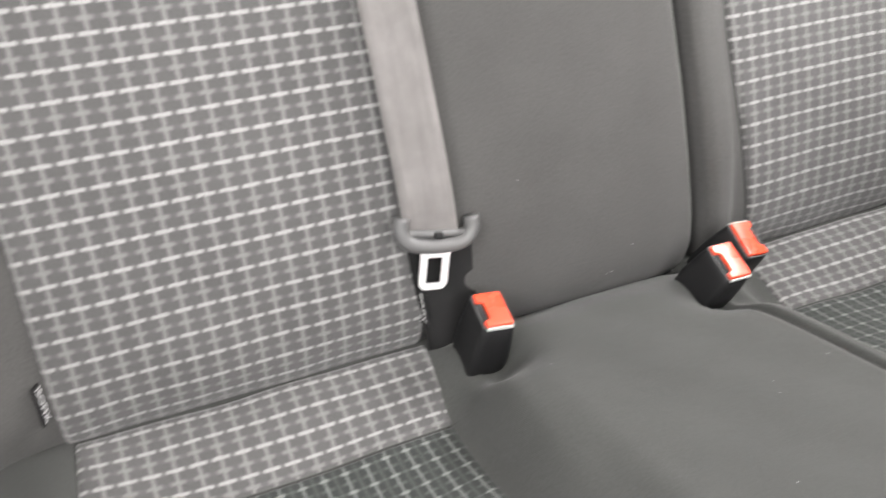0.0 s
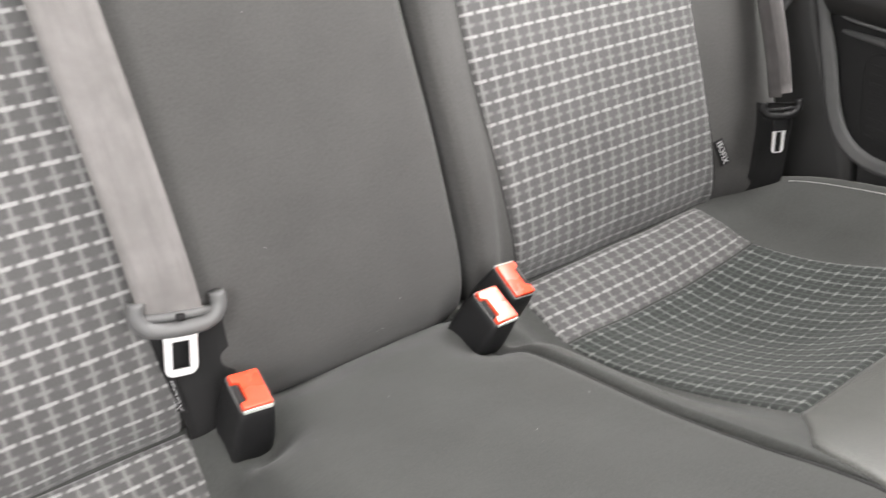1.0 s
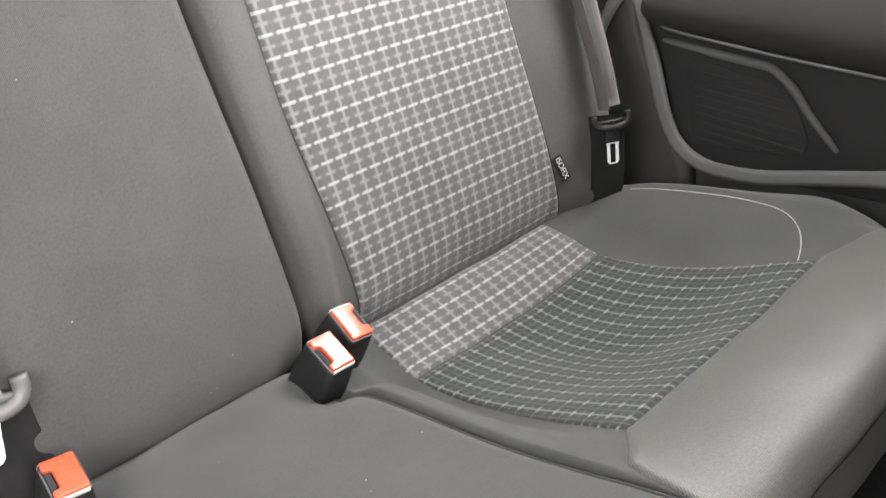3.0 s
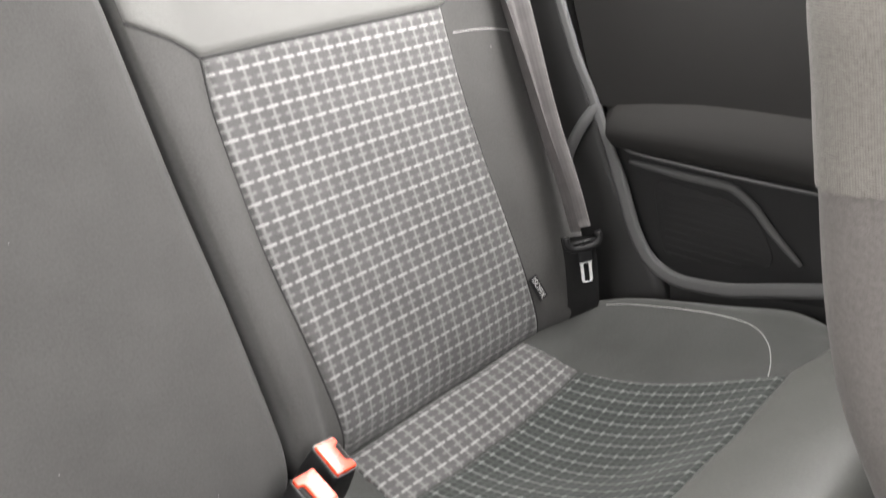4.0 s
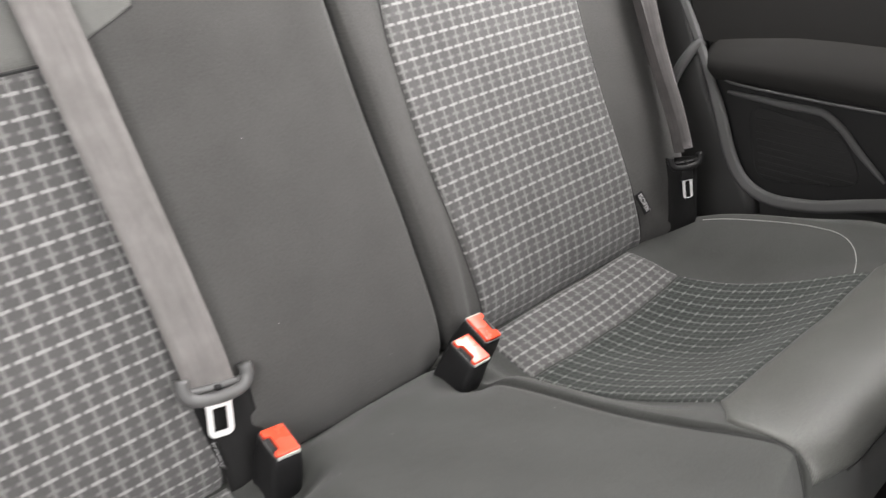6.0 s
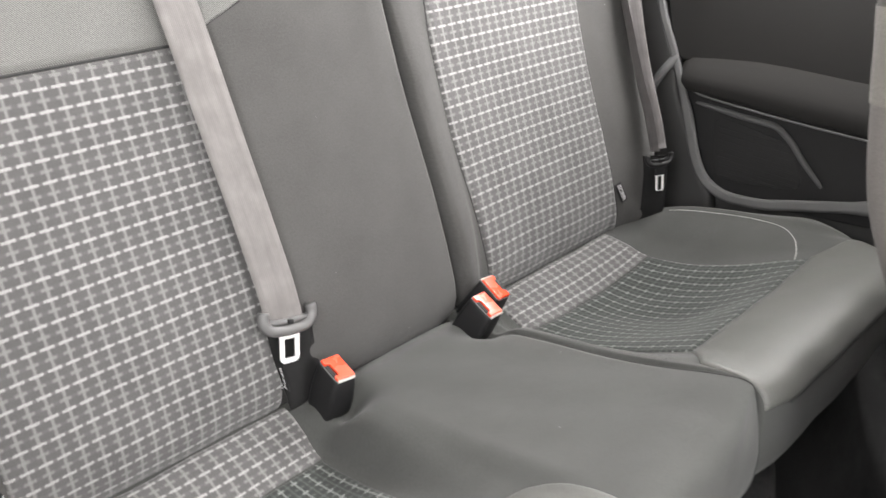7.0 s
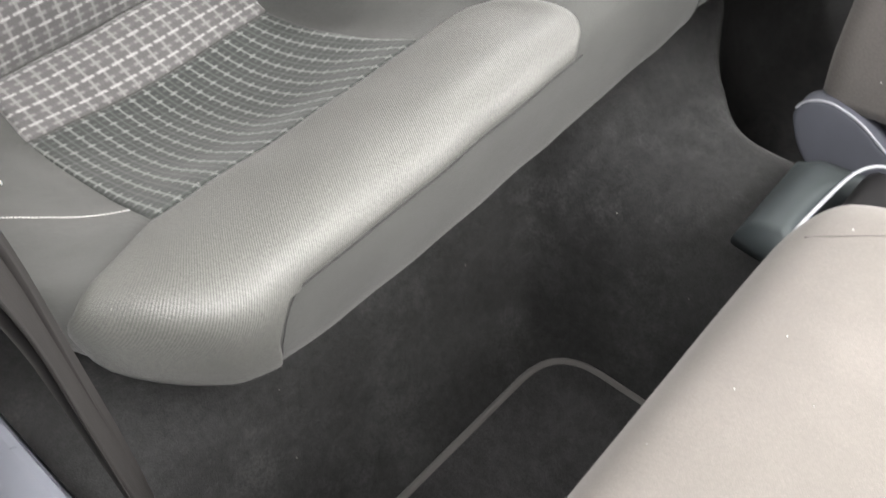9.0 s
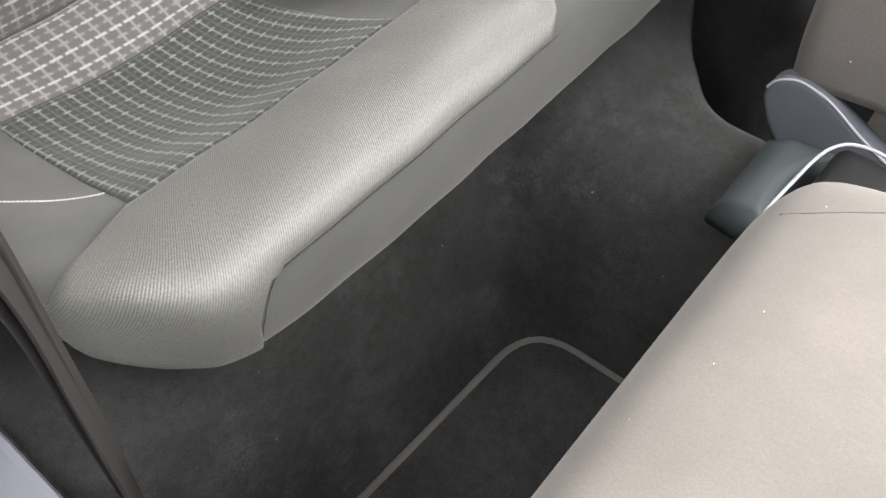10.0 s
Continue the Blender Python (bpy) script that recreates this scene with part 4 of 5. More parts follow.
def bench_backs():
    a = shell("backrest", left_back, -0.612, 0.1125, 110, 120, CHARCOAL, wide_bench, "plain charcoal cloth backrest cover")
    b = shell("backrest", right_back, 0.1155, 0.612, 90, 120, CHARCOAL, narrow_bench, "plain charcoal cloth backrest cover")
    panel("check_panel", left_back, bounds([1, 7], [-0.486, -0.484]), bounds([1, 7], [-0.178, -0.186]), 0.7, 7.0, 60, 80, CHECK, a, "grey checked cloth panel")
    panel("check_panel", right_back, RP_L, RP_R, 0.7, 7.0, 60, 80, CHECK, b, "grey checked cloth panel")
    tv, tw = [7.0, 7.22, 7.40, 7.5, 12.2], [7.0, 7.35, 7.75, 8.3, 12.2]
    panel("shoulder_panel", left_back, bounds(tw, [-0.484, -0.535, -0.575, -0.590, -0.596]), bounds(tv, [-0.186, -0.150, -0.114, -0.108, -0.100]), 7.0, 12.2, 80, 50, SHOULDER, a, "light grey twill shoulder")
    panel("shoulder_panel", right_back, bounds([7.0, 7.13, 7.27, 7.40, 7.52, 12.2], [0.167, 0.159, 0.148, 0.134, 0.118, 0.117]), bounds(tw, [0.484, 0.535, 0.575, 0.590, 0.596]), 7.0, 12.2, 80, 50, SHOULDER, b, "light grey twill shoulder")
    for e, s, k, x0, x1 in ((a, left_back, -1, -0.186, -0.484), (b, right_back, 1, 0.167, 0.484)):
        seam(s, [x0, x1], [7.0, 7.0], e, 0.0014)
        vv = np.linspace(1.0, 7.0, 12)
        seam(s, RP_L(vv) if k > 0 else [-0.180, x0], vv if k > 0 else [1.0, 7.0], e)
        seam(s, RP_R(vv) if k > 0 else [-0.481, x1], vv if k > 0 else [1.0, 7.0], e)
        seam(s, [x1, 0.535 * k, 0.576 * k], [7.0, 7.35, 7.76], e)
        isofix_label(e, s, (0.504 if k > 0 else 0.491) * k, 2.65 if k > 0 else 2.38, 18 if k > 0 else 0, 0 if k > 0 else 54)
    seam(right_back, [0.167, 0.159, 0.148, 0.134, 0.119], [7.0, 7.13, 7.27, 7.40, 7.51], b)
    seam(left_back, [-0.186, -0.150, -0.112], [7.0, 7.22, 7.42], a)
    isofix_label(a, left_back, -0.182, 2.25, 4, -62)
    stitches(right_back, [0.492, 0.535, 0.575, 0.592], [6.64, 6.62, 6.52, 6.40], b, 26)
    latch = part("release_latch", box_bm(0.074, 0.036, 0.014, 0.004, 3, (0.545, 0.192, 0.866), pose(0, 0, 0, 28, 3, 0)), PALE_LINING, b, "pale grey plastic release latch plate")
    part("latch_slot", box_bm(0.030, 0.010, 0.004, 0.001, 1, (0.545, 0.188, 0.8725), pose(0, 0, 0, 28, 3, 0)), BLACK, latch, "dark slot of the latch", smooth=False)
    # sockets of the head restraint posts
    for e, s, x in ((b, right_back, 0.218), (b, right_back, 0.372), (a, left_back, 0.040), (a, left_back, -0.110), (a, left_back, -0.400), (a, left_back, -0.260)):
        p = Vector(s.at([x], [11.0], [0.001])[0])
        bm = bmesh.new()
        bmesh.ops.create_cone(bm, cap_ends=True, segments=20, radius1=0.017, radius2=0.012, depth=0.010)
        bmesh.ops.translate(bm, vec=p + Vector((0, 0, 0.002)), verts=bm.verts)
        part("post_socket", bm, BLACK, e, "black plastic post socket")
        tube("headrest_post", [p + Vector((0, 0.012 * k, 0.045 * k)) for k in range(5)], 0.0052, STEEL, e, "bare steel head restraint post", sides=12)


bench_backs()
for bench in (wide_bench, narrow_bench):
    for c in bench.children:
        c.location = -bench.location


# ---- belts and buckles ----
def tongue(parent, m, dark=False, half=0.0150, gap=0.0082, slot=(-0.0265, -0.0540), end=-0.0605, root=-0.018):
    """Plastic belt guide with upturned ears, and the steel latch plate with its slot."""
    mat = GUIDE if not dark else BLACK
    pts = smooth_path([(-0.036, 0.004, 0.014), (-0.0375, 0.003, 0.004), (-0.032, 0.001, -0.008), (-0.018, 0, -0.0135), (0, 0, -0.0145), (0.018, 0, -0.0135), (0.032, 0.001, -0.008), (0.0375, 0.003, 0.004), (0.036, 0.004, 0.014)], 36)
    g1 = tube("belt_guide", pts, 0.0078, mat, parent, "grey plastic belt guide" if not dark else "black plastic belt guide", sides=12)
    g1.matrix_basis = m
    tube("guide_bar", [(-0.034, 0.003, -0.001), (-0.012, 0.001, -0.002), (0.012, 0.001, -0.002), (0.034, 0.003, -0.001)], 0.0042, mat, g1, sides=10)
    part("guide_knob", box_bm(0.008, 0.006, 0.006, 0.0015, 2, (0, -0.004, -0.002)), BLACK, g1)
    # latch plate with a window
    bm = bmesh.new()
    w = half + 0.0025
    o = rounded([(-w, root), (-half, root - 0.006), (-half, end + 0.005), (-half * 0.7, end), (half * 0.7, end), (half, end + 0.005), (half, root - 0.006), (w, root)], 0.003, 3)
    h = rounded([(-gap, slot[0]), (-gap, slot[1]), (gap, slot[1]), (gap, slot[0])], 0.001, 6)
    vo = [[bm.verts.new((a, y, b)) for a, b in o] for y in (-0.0012, 0.0012)]
    vh = [[bm.verts.new((a, y, b)) for a, b in h] for y in (-0.0012, 0.0012)]
    n = len(o)
    for i in range(n):
        j = (i + 1) % n
        bm.faces.new((vo[0][i], vo[0][j], vh[0][j], vh[0][i]))
        bm.faces.new((vo[1][j], vo[1][i], vh[1][i], vh[1][j]))
        bm.faces.new((vo[0][j], vo[0][i], vo[1][i], vo[1][j]))
        bm.faces.new((vh[0][i], vh[0][j], vh[1][j], vh[1][i]))
    plate = part("latch_plate", bm, ZINC, parent, "bright steel latch plate with a slot", smooth=False)
    plate.matrix_basis = m
    if root < -0.03:
        part("latch_sleeve", box_bm(2 * w, 0.006, -0.012 - root, 0.002, 2, (0, 0, (root - 0.012) / 2)), BLACK, g1, "black plastic sleeve over the plate")
    return g1


def middle_belt():
    e = thing("seat_belt", "grey webbing seat belt with steel tongue hanging on the backrest", "seat belt", (-0.165, 0.0, 0.40), "seat belts")
    o = Vector(e.location)
    path = [(-0.2015, 0.250, 0.885), (-0.1995, 0.200, 0.889), (-0.1975, 0.166, 0.862), (-0.1895, 0.118, 0.752), (-0.1825, 0.070, 0.630), (-0.1765, 0.026, 0.520), (-0.1735, -0.002, 0.445), (-0.1725, -0.008, 0.418)]
    ribbon("webbing", [Vector(p) - o for p in path], [(1, 0, 0), (1, 0, 0), (1, -0.04, 0), (1, -0.06, 0), (1, -0.08, 0), (1, -0.08, 0), (1, -0.1, 0), (1, -0.1, 0)],
           0.046, WEBBING, e, "brown-grey woven webbing", cup=0.0012)
    tongue(e, Matrix.Translation(Vector((-0.1685, -0.010, 0.427)) - o) @ pose(0, 0, 0, -12, 10, -4) @ Matrix.Scale(0.85, 4))
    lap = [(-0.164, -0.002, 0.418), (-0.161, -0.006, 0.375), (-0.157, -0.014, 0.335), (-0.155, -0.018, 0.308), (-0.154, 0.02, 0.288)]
    ribbon("lap_webbing", [Vector(p) - o for p in lap], [(1, -0.1, 0)] * 3, [0.058, 0.052, 0.046], WEBBING_CREASE, e, "lap webbing running into the crease, shade coloured in as black")
    return e


middle_belt()


def far_belt():
    e = thing("seat_belt", "grey webbing seat belt with black tongue beside the pillar trim", "seat belt", (0.52, -0.04, 0.45), "seat belts")
    o = Vector(e.location)
    path = [(0.591, 0.218, 0.950), (0.586, 0.174, 0.880), (0.577, 0.120, 0.775), (0.568, 0.074, 0.674), (0.559, 0.030, 0.575), (0.548, -0.018, 0.485), (0.544, -0.034, 0.448)]
    ribbon("webbing", [Vector(p) - o for p in path], [(0.85, -0.45, 0), (0.88, -0.40, 0), (0.95, -0.2, 0), (1, 0.0, 0), (1, 0.1, 0), (1, 0.1, 0), (1, 0.1, 0)],
           [0.058, 0.056, 0.050, 0.042, 0.034, 0.027, 0.024], WEBBING_SHADED, e, "brown-grey woven webbing folded lengthwise, shade put into its colour", cup=0.011, cols=15)
    tongue(e, Matrix.Translation(Vector((0.543, -0.047, 0.437)) - o) @ pose(0, 0, 0, -8, -4, -30) @ Matrix.Scale(0.58, 4), dark=True, half=0.0125, gap=0.0062, slot=(-0.0485, -0.0905), end=-0.0920, root=-0.046)
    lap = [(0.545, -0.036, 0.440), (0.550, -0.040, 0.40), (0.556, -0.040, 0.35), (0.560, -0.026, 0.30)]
    ribbon("lap_webbing", [Vector(p) - o for p in lap], [(0.8, -0.6, 0)] * 3, 0.042, WEBBING_CREASE, e, "lap webbing running behind the cushion, shade coloured in as black")


far_belt()


def near_belt():
    e = thing("seat_belt", "grey webbing seat belt with tongue lying on the bench", "seat belt", (-0.55, -0.09, 0.36), "seat belts")
    o = Vector(e.location)
    path = [(-0.660, 0.235, 0.950), (-0.650, 0.150, 0.820), (-0.640, 0.060, 0.660), (-0.618, -0.010, 0.500), (-0.570, -0.056, 0.415), (-0.545, -0.084, 0.388), (-0.530, -0.122, 0.366)]
    ribbon("webbing", [Vector(p) - o for p in path], [(1, 0.2, 0), (1, 0.3, 0), (0.9, 0.3, 0.4), (0.5, 0, 1)], [0.05, 0.048, 0.044, 0.040], WEBBING, e, "brown-grey woven webbing", cup=0.003)
    upright = Matrix(((0, 1, 0, 0), (0, 0, 1, 0), (1, 0, 0, 0), (0, 0, 0, 1)))
    tongue(e, Matrix.Translation(Vector((-0.536, -0.130, 0.355)) - o) @ pose(0, 0, 0, 4, -13, -4) @ upright @ Matrix.Scale(0.70, 4))


near_belt()


def buckle(m, label):
    """Black buckle on a stiff stalk, with a red press button beside the slot."""
    e = thing("seat_belt_buckle", label, "buckle", m.translation, "belt buckles")
    e.matrix_basis = m
    bm = bmesh.new()
    w, d = 0.0150, 0.0205
    rings = []
    for z, k, j in [(0.0, 0.86, 0.90), (-0.003, 0.98, 0.98), (-0.012, 1.06, 1.03), (-0.035, 1.18, 1.10), (-0.060, 1.18, 1.08), (-0.085, 1.05, 0.95), (-0.105, 0.8, 0.7)]:
        o = rounded([(-w * k, -d * j), (w * k, -d * j), (w * k, d * j), (-w * k, d * j)], 0.007, 5)
        rings.append([bm.verts.new((a, b, z)) for a, b in o])
    for r0, r1 in zip(rings, rings[1:]):
        for i in range(len(r0)):
            bm.faces.new((r0[i], r0[(i + 1) % len(r0)], r1[(i + 1) % len(r0)], r1[i]))
    bm.faces.new(rings[0][::-1])
    bm.faces.new(rings[-1])
    bmesh.ops.recalc_face_normals(bm, faces=bm.faces)
    part("body", bm, BLACK, e, "black plastic buckle housing")
    btn = prism_bm(rounded([(-0.0122, -0.0178), (0.0122, -0.0178), (0.0122, 0.0178), (-0.0122, 0.0178), (-0.0122, 0.0095), (-0.0062, 0.0078), (-0.0062, -0.0100), (-0.0122, -0.0115)], 0.0016, 4), 0.006, 0.0016, 3)
    bmesh.ops.translate(btn, vec=(0, 0, -0.002), verts=btn.verts)
    part("press_button", btn, RED, e, "red plastic press button")
    edge = rounded([(-0.0132, -0.0188), (0.0132, -0.0188), (0.0132, 0.0188), (-0.0132, 0.0188)], 0.003, 4)
    tube("rim", [Vector((a, b, 0.0004)) for a, b in edge], 0.0007, GUIDE, e, "thin grey rim round the button", sides=6, closed=True)
    part("slot", box_bm(0.0050, 0.019, 0.003, 0.0006, 1, (-0.0096, -0.001, 0.0002)), SEAM, e, "dark latch slot", smooth=False)
    part("front_lip", box_bm(0.024, 0.0014, 0.004, 0.0005, 1, (0, -0.0190, 0.0005)), PALE_LINING, e, "pale worn front lip", smooth=False)
    return e


buckle(Matrix.Translation((-0.140, -0.058, 0.369)) @ pose(0, 0, 0, 12, 6, -4), "black seat belt buckle with red button standing in the crease")
buckle(Matrix.Translation((0.086, -0.084, 0.370)) @ pose(0, 0, 0, 24, 6, 4), "black seat belt buckle with red button leaning forward")
buckle(Matrix.Translation((0.127, -0.062, 0.369)) @ pose(0, 0, 0, -26, -10, 184), "black seat belt buckle turned about, red button outward")

# ---- front seats ----
def loft(sections, mat, name, parent, label="", cap=True, uv=True):
    """Closed outlines of equal count, skinned into one form."""
    n = len(sections[0])
    verts = [v for s in sections for v in s]
    faces = []
    for j in range(len(sections) - 1):
        for i in range(n):
            k = (i + 1) % n
            faces.append((j * n + i, j * n + k, (j + 1) * n + k, (j + 1) * n + i))
    if cap:
        faces += [tuple(range(n))[::-1], tuple(range((len(sections) - 1) * n, len(sections) * n))]
    uvs, ln = [], 0.0
    for j, s in enumerate(sections):
        if j:
            ln += (Vector(s[0]) - Vector(sections[j - 1][0])).length
        acc = 0.0
        for i, v in enumerate(s):
            if i:
                acc += (Vector(v) - Vector(s[i - 1])).length
            uvs.append((acc, ln))
    ob = mesh_object(name, verts, faces, mat, uvs)
    bm = bmesh.new()
    bm.from_mesh(ob.data)
    bmesh.ops.recalc_face_normals(bm, faces=bm.faces)
    bm.to_mesh(ob.data)
    bm.free()
    return under(ob, parent, label)


def seat_section(x0, x1, front, rear, z, r=0.035, tilt=0.0, grow=0.0):
    o = rounded([(x0 - grow, rear + grow), (x0 - grow, front - grow), (x1 + grow, front - grow), (x1 + grow, rear + grow)], r, 9)
    return [(a, b, z + tilt * (b - rear)) for a, b in o]


def far_front_seat():
    e = thing("car_seat", "upright front seat in brown-grey cloth with ribbed side panel", "car seat", (0.33, -0.75, 0.05))
    o = Vector(e.location)
    #        z     x0     x1     front   rear
    rows = [(0.3, 0.074, 0.575, -0.76, -0.61), (0.345, 0.072, 0.585, -0.77, -0.604), (0.43, 0.073, 0.59, -0.775, -0.5964), (0.51, 0.077, 0.592, -0.75, -0.5624),
            (0.59, 0.084, 0.592, -0.7, -0.5182), (0.655, 0.089, 0.592, -0.66, -0.4844), (0.75, 0.106, 0.59, -0.62, -0.457), (0.775, 0.109, 0.588, -0.6, -0.4515),
            (0.795, 0.111, 0.588, -0.59, -0.4467), (0.806, 0.115, 0.583, -0.58, -0.443), (0.815, 0.124, 0.57, -0.572, -0.439), (0.822, 0.140, 0.552, -0.57, -0.438),
            (0.828, 0.165, 0.526, -0.563, -0.438), (0.833, 0.199, 0.492, -0.557, -0.439), (0.837, 0.244, 0.45, -0.55, -0.442)]
    def secs(lo, hi, grow=0.0, n=None):
        zs = [r[0] for r in rows]
        vals = np.array([r[1:] for r in rows])
        z = np.linspace(lo, hi, n or max(4, int((hi - lo) / 0.012)))
        q = hermite(zs, vals, z)
        return [[Vector(p) - o for p in seat_section(a, b, f, r, h, 0.030, -0.15, grow)] for h, (a, b, f, r) in zip(z, q)]
    loft(secs(0.300, 0.808, n=46), SIDE_CLOTH, "backrest", e, "brown-grey cloth backrest")
    loft(secs(0.806, 0.837, 0.0004, n=26), SEAT_TOP, "shoulder", e, "dark brown cloth on the shoulder")
    band = secs(0.734, 0.809, 0.0010, 24)
    loft(band, SEAT_RIB, "side_panel", e, "grey ribbed cloth band", cap=False)
    # head restraint
    hs = []
    for z, k in [(0.843, 0.86), (0.847, 0.92), (0.853, 0.97), (0.867, 1.0), (0.930, 1.02), (0.990, 0.98), (1.015, 0.88), (1.025, 0.7)]:
        hs.append([Vector((0.339 + a * k, -0.485 + b * k, z)) - o for a, b in rounded([(-0.170, 0.058), (-0.170, -0.058), (0.170, -0.058), (0.170, 0.058)], 0.04, 8)])
    head = loft(hs, PAD_CLOTH, "head_restraint", e, "dark cloth head restraint")
    for x in (0.26, 0.405):
        tube("headrest_post", [Vector((x, -0.49, z)) - o for z in (0.82, 0.84, 0.86)], 0.006, STEEL, head, sides=12)
    # cushion and base
    cs = []
    for y, top in [(-0.70, 0.34), (-0.80, 0.35), (-1.0, 0.37), (-1.18, 0.38), (-1.24, 0.35)]:
        cs.append([Vector((0.3375 + a, y, top - 0.06 + b)) - o for a, b in rounded([(-0.25, -0.055), (0.25, -0.055), (0.25, 0.055), (-0.25, 0.055)], 0.03, 5)])
    loft(cs, SIDE_CLOTH, "seat", e, "brown-grey cloth seat cushion")
    part("base", box_bm(0.40, 0.50, 0.17, 0.02, 2, Vector((0.34, -0.97, FLOOR + 0.085)) - o), BLACK, e, "black metal seat base on its rails")
    recliner(e, o, 0.086)
    return e


def recliner(e, o, x):
    """Blue-grey plastic cover of the backrest hinge with a raised pale rim."""
    out = rounded([(-0.598, 0.278), (-0.604, 0.300), (-0.626, 0.313), (-0.660, 0.308), (-0.70, 0.286), (-0.76, 0.262), (-0.76, 0.19), (-0.660, 0.205), (-0.615, 0.245)], [0.012, 0.016, 0.02, 0.03, 0.03, 0.01, 0.01, 0.02, 0.02], 5)
    bm = prism_bm(out, 0.022, 0.007, 4)
    bmesh.ops.transform(bm, matrix=Matrix(((0, 0, -1, x), (1, 0, 0, 0), (0, 1, 0, 0), (0, 0, 0, 1))), verts=bm.verts)
    bmesh.ops.recalc_face_normals(bm, faces=bm.faces)
    bmesh.ops.translate(bm, vec=-o, verts=bm.verts)
    c = part("hinge_cover", bm, COVER, e, "blue-grey plastic hinge cover")
    rim = [Vector((x - 0.021, a, b)) - o for a, b in out[4:28]]
    tube("cover_rim", rim, 0.0014, COVER_RIM, c, "pale worn rim of the cover", sides=8)


COVER_RIM = plastic("pale_rim_plastic", (0.22, 0.23, 0.25), 0.5)
far_front_seat()


def near_front_seat():
    e = thing("car_seat", "front seat folded forward, pale grey cloth backrest lying flat", "car seat", (-0.38, -1.0, 0.05))
    o = Vector(e.location)
    # the backrest lies face down: sections along x
    xs = [(-0.165, 0.55, 0.30), (-0.172, 0.80, 0.36), (-0.185, 0.93, 0.42), (-0.205, 0.985, 0.44), (-0.222, 1.0, 0.45), (-0.30, 1.01, 0.45), (-0.45, 1.01, 0.45), (-0.58, 1.0, 0.45), (-0.605, 0.93, 0.42), (-0.615, 0.8, 0.36)]
    secs = []
    for x, k, _ in xs:
        sec = rounded([(-0.684, 0.33), (-0.682, 0.400), (-0.697, 0.446), (-0.745, 0.466), (-0.85, 0.474), (-1.10, 0.470), (-1.22, 0.45), (-1.24, 0.38), (-1.20, 0.34), (-0.9, 0.32)], 0.03, 6)
        secs.append([Vector((x, -0.95 + (a + 0.95) * (0.6 + 0.4 * k), 0.39 + (b - 0.39) * k)) - o for a, b in sec])
    dense = []
    arr = np.array([[tuple(v) for v in s] for s in secs])
    ts = [-x[0] for x in xs]
    for t in np.concatenate([np.linspace(0.165, 0.225, 10), np.linspace(0.24, 0.57, 14), np.linspace(0.58, 0.615, 6)]):
        dense.append([Vector(p) for p in hermite(ts, arr.reshape(len(ts), -1), np.array([t]))[0].reshape(-1, 3)])
    loft(dense, SEAT_CLOTH, "backrest", e, "pale grey cloth back of the backrest")
    line = [Vector((-0.221, v.y, v.z + 0.0002)) for v in dense[9] if v.z + o.z > 0.36]
    tube("seam", line, 0.0008, SIDE_CLOTH, e, sides=5)
    corner = smooth_path([Vector(p) - o for p in [(-0.2335, -0.700, 0.4430), (-0.231, -0.712, 0.4520), (-0.224, -0.726, 0.4580), (-0.215, -0.742, 0.4630), (-0.207, -0.754, 0.4653)]], 24)
    tube("corner_seam", corner, 0.0006, SIDE_CLOTH, e, sides=5)
    part("base", box_bm(0.40, 0.46, 0.24, 0.03, 3, Vector((-0.37, -1.02, FLOOR + 0.12)) - o), BLACK, e, "black metal seat base on its rails")
    # rounded plastic cover behind the hinge, and the pale rim along the foot of the backrest
    # a rounded shell: from the tunnel up to a curved lip, then down inside it
    bar = []
    for t in np.linspace(0.0, 1.0, 14):
        x = -0.119 + 0.135 * t
        lip = -0.666 - 0.012 * (2 * t - 0.75) ** 2 - 0.010 * t * t
        sec = [(-0.700, 0.252), (-0.632, 0.252), (-0.633, 0.272), (-0.641, 0.298 - 0.022 * t * t), (-0.653, 0.313 - 0.026 * t * t), (lip, 0.321 - 0.026 * t * t), (lip - 0.006, 0.318 - 0.026 * t * t), (lip - 0.016, 0.300 - 0.026 * t * t)]
        bar.append([Vector((x + 0.35 * (0.30 - b) * (1 - t), a, b)) - o for a, b in rounded(sec, 0.006, 3)])
    c = loft(bar, COVER_TEAL, "hinge_cover", e, "teal-grey rounded plastic hinge cover")
    rim = smooth_path([Vector(p) - o for p in [(-0.165, -0.684, 0.332), (-0.143, -0.681, 0.340), (-0.099, -0.684, 0.346), (-0.054, -0.688, 0.345), (-0.020, -0.700, 0.341), (-0.003, -0.729, 0.335), (0.000, -0.80, 0.325)]], 30)
    tube("cover_rim", rim, 0.0017, COVER_RIM, c, "pale worn rim of the cover", sides=8)
    part("base_cover", box_bm(0.16, 0.14, 0.12, 0.02, 3, Vector((-0.085, -0.765, 0.275)) - o), BLACK, e, "black plastic side cover of the seat base")
    return e


near_front_seat()

# webbing of the front belt, running down to its rail on the sill
strap = thing("front_seat_belt", "dark grey front belt webbing hanging down to the sill", "seat belt", (-0.64, -0.5, 0.15))
so = Vector(strap.location)
STRAP = webbing_mat("dark_grey_webbing", (0.019, 0.0178, 0.0172))
strap_path = [(-0.735, -0.66, 1.16), (-0.690, -0.630, 0.95), (-0.632, -0.592, 0.76), (-0.622, -0.544, 0.62), (-0.621, -0.476, 0.34), (-0.622, -0.434, 0.16), (-0.63, -0.42, 0.075)]
strap_turn = [(0.25, 1, 0.3), (0.3, 1, 0.3), (0.62, 1, 0.4), (0.62, 1, 0.4)]
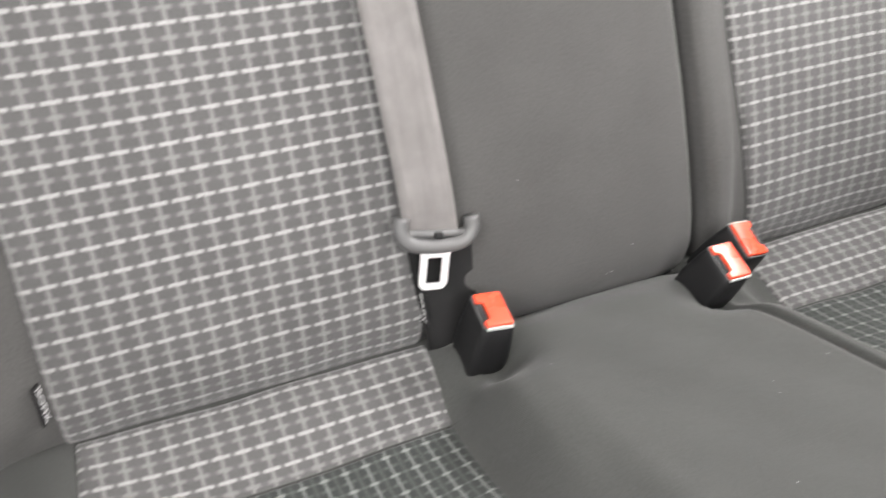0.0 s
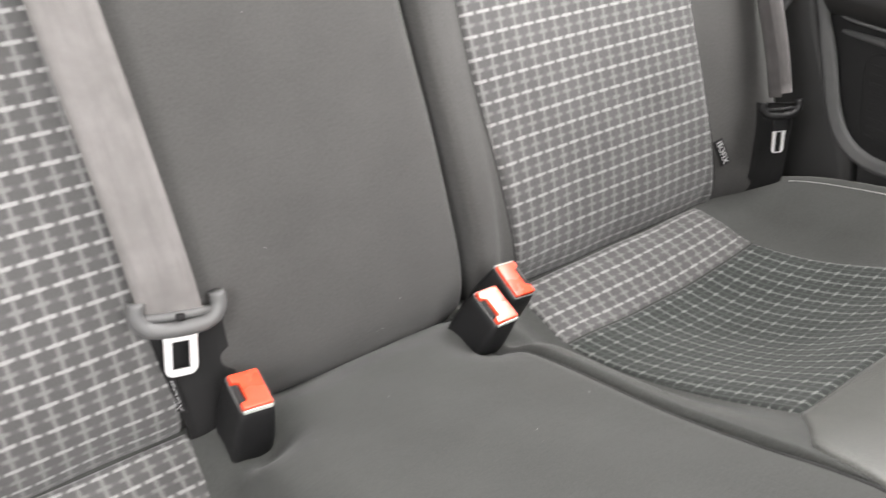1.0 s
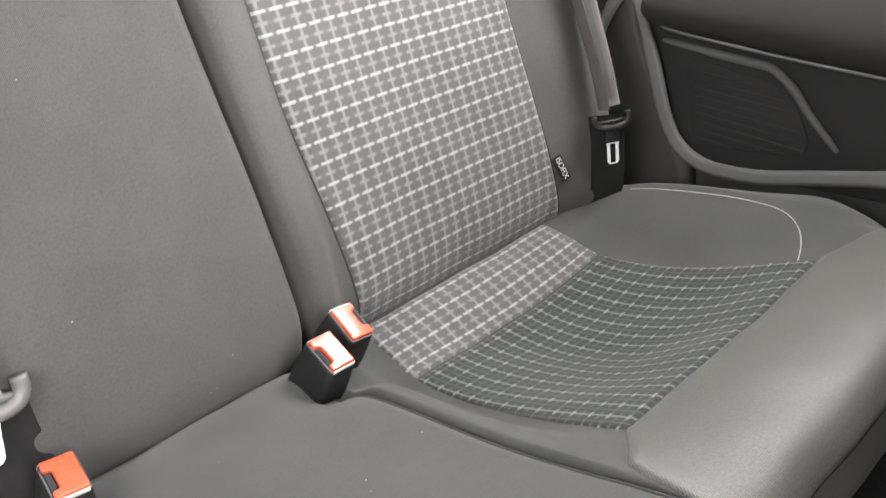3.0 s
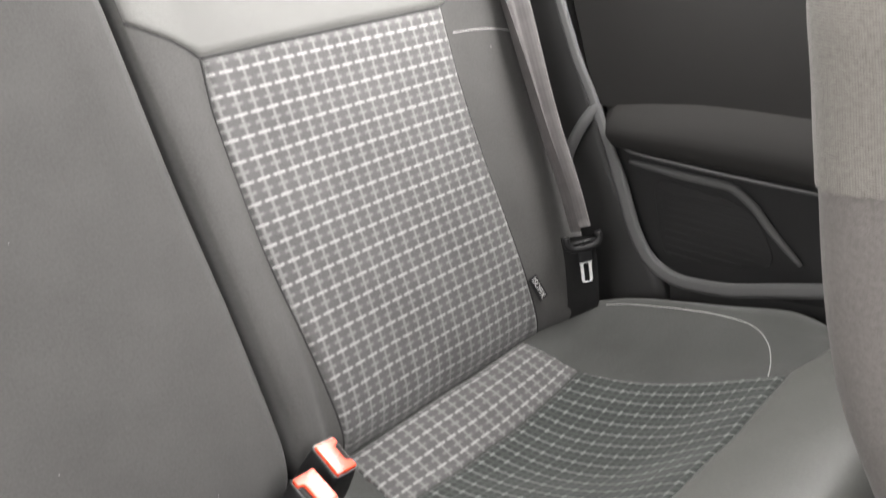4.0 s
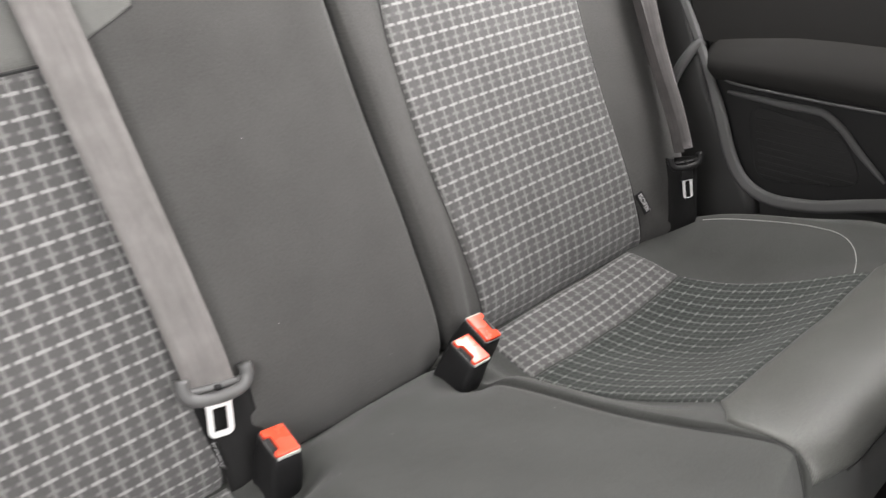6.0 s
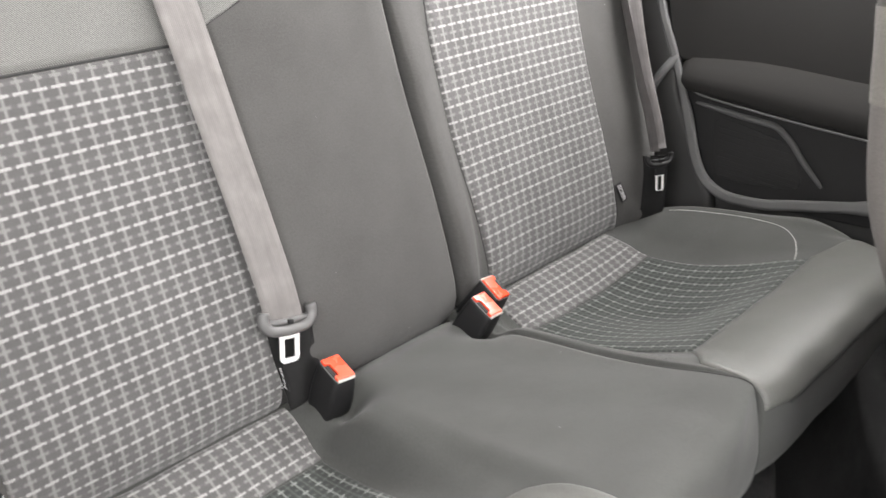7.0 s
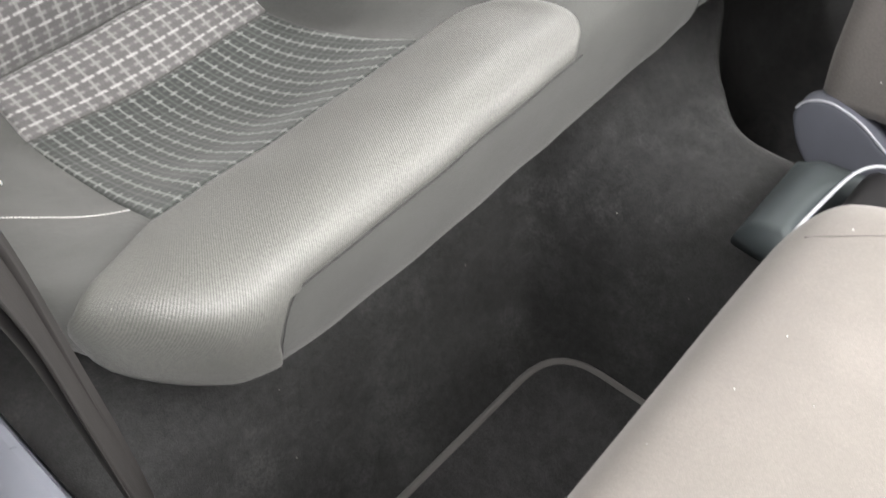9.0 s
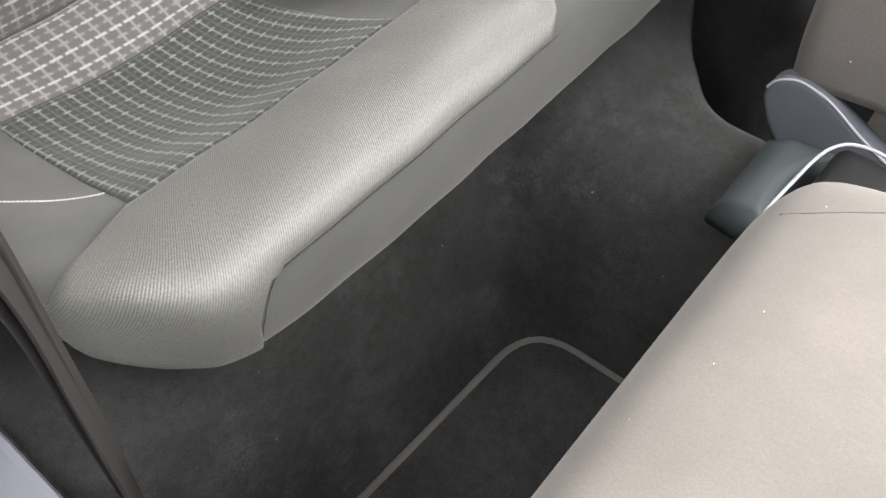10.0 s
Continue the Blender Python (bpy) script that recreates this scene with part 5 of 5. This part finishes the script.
band = ribbon("webbing", [Vector(p) - so for p in strap_path], strap_turn, 0.037, STRAP, strap, "dark grey woven webbing", cup=0.002)
for k in (-0.0125, 0.0125):
    shift = Vector((0.5, 1, 0.38)).normalized() * k
    ribbon("selvedge", [Vector(p) - so + shift for p in strap_path], strap_turn, 0.005, STRAP, band, "raised woven edge band", thick=0.0042)


# ---- floor mat with a bound edge ----
fm = thing("floor_mat", "black pile floor mat with grey bound edge on the carpet", "floor mat", (-0.4, -0.7, FLOOR))
outline = rounded([(-0.62, -0.515), (-0.195, -0.528), (-0.188, -0.66), (-0.20, -1.0), (-0.62, -1.0)], [0.04, 0.06, 0.03, 0.04, 0.04], 8)
bm = prism_bm([(a + 0.4, b + 0.7) for a, b in outline], 0.008, 0.002)
bmesh.ops.translate(bm, vec=(0, 0, 0.006), verts=bm.verts)
part("mat_body", bm, MAT_CLOTH, fm)
tube("binding", [Vector((a + 0.4, b + 0.7, 0.012)) for a, b in outline], 0.0047, BINDING, fm, "grey cloth binding", sides=8, closed=True)


# ---- flecks of lint that lie on the plain cloth ----
def lint_flecks():
    rng = random.Random(4)
    flat = [(0.0728, -0.2146, 0.3712), (0.0108, -0.2219, 0.3723), (-0.0628, -0.3156, 0.3984), (0.0038, -0.2357, 0.3756), (-0.0437, -0.1070, 0.3482), (-0.1156, -0.1167, 0.3498),
            (-0.426, -0.7033, 0.4475), (-0.3234, -0.7279, 0.4601), (-0.220, -0.7215, 0.4564), (-0.372, -0.7223, 0.4579), (-0.3593, -0.7591, 0.4679)]
    upright = [(-0.085, 0.0083, 0.4466), (0.0271, -0.0196, 0.3659), (-0.002, -0.0245, 0.3435), (0.004, -0.0245, 0.3445), (0.098, -0.020, 0.322), (-0.0543, 0.0747, 0.6171), (0.1941, 0.1389, 0.7826)]
    spots = [(p, Matrix.Identity(3)) for p in flat] + [(p, Matrix.Rotation(radians(68), 3, "X")) for p in upright]
    bm = bmesh.new()
    for at, turn in spots:
        c = Vector(at)
        n = 6
        r = rng.uniform(0.0003, 0.0007)
        a0 = rng.uniform(0, 6.28)
        ring = [bm.verts.new(c + turn @ Vector((math.cos(a0 + k) * r * rng.uniform(0.5, 1.6), math.sin(a0 + k) * r * rng.uniform(0.4, 1.0), rng.uniform(0.0, 0.0006)))) for k in np.arange(n) * 2 * math.pi / n]
        top = bm.verts.new(c + turn @ Vector((0, 0, 0.0009)))
        for k in range(n):
            bm.faces.new((ring[k], ring[(k + 1) % n], top))
    return tagged(part("lint", bm, THREAD, smooth=False), "pale flecks of lint on the dark cloth", "lint", kind="stuff")


lint_flecks()
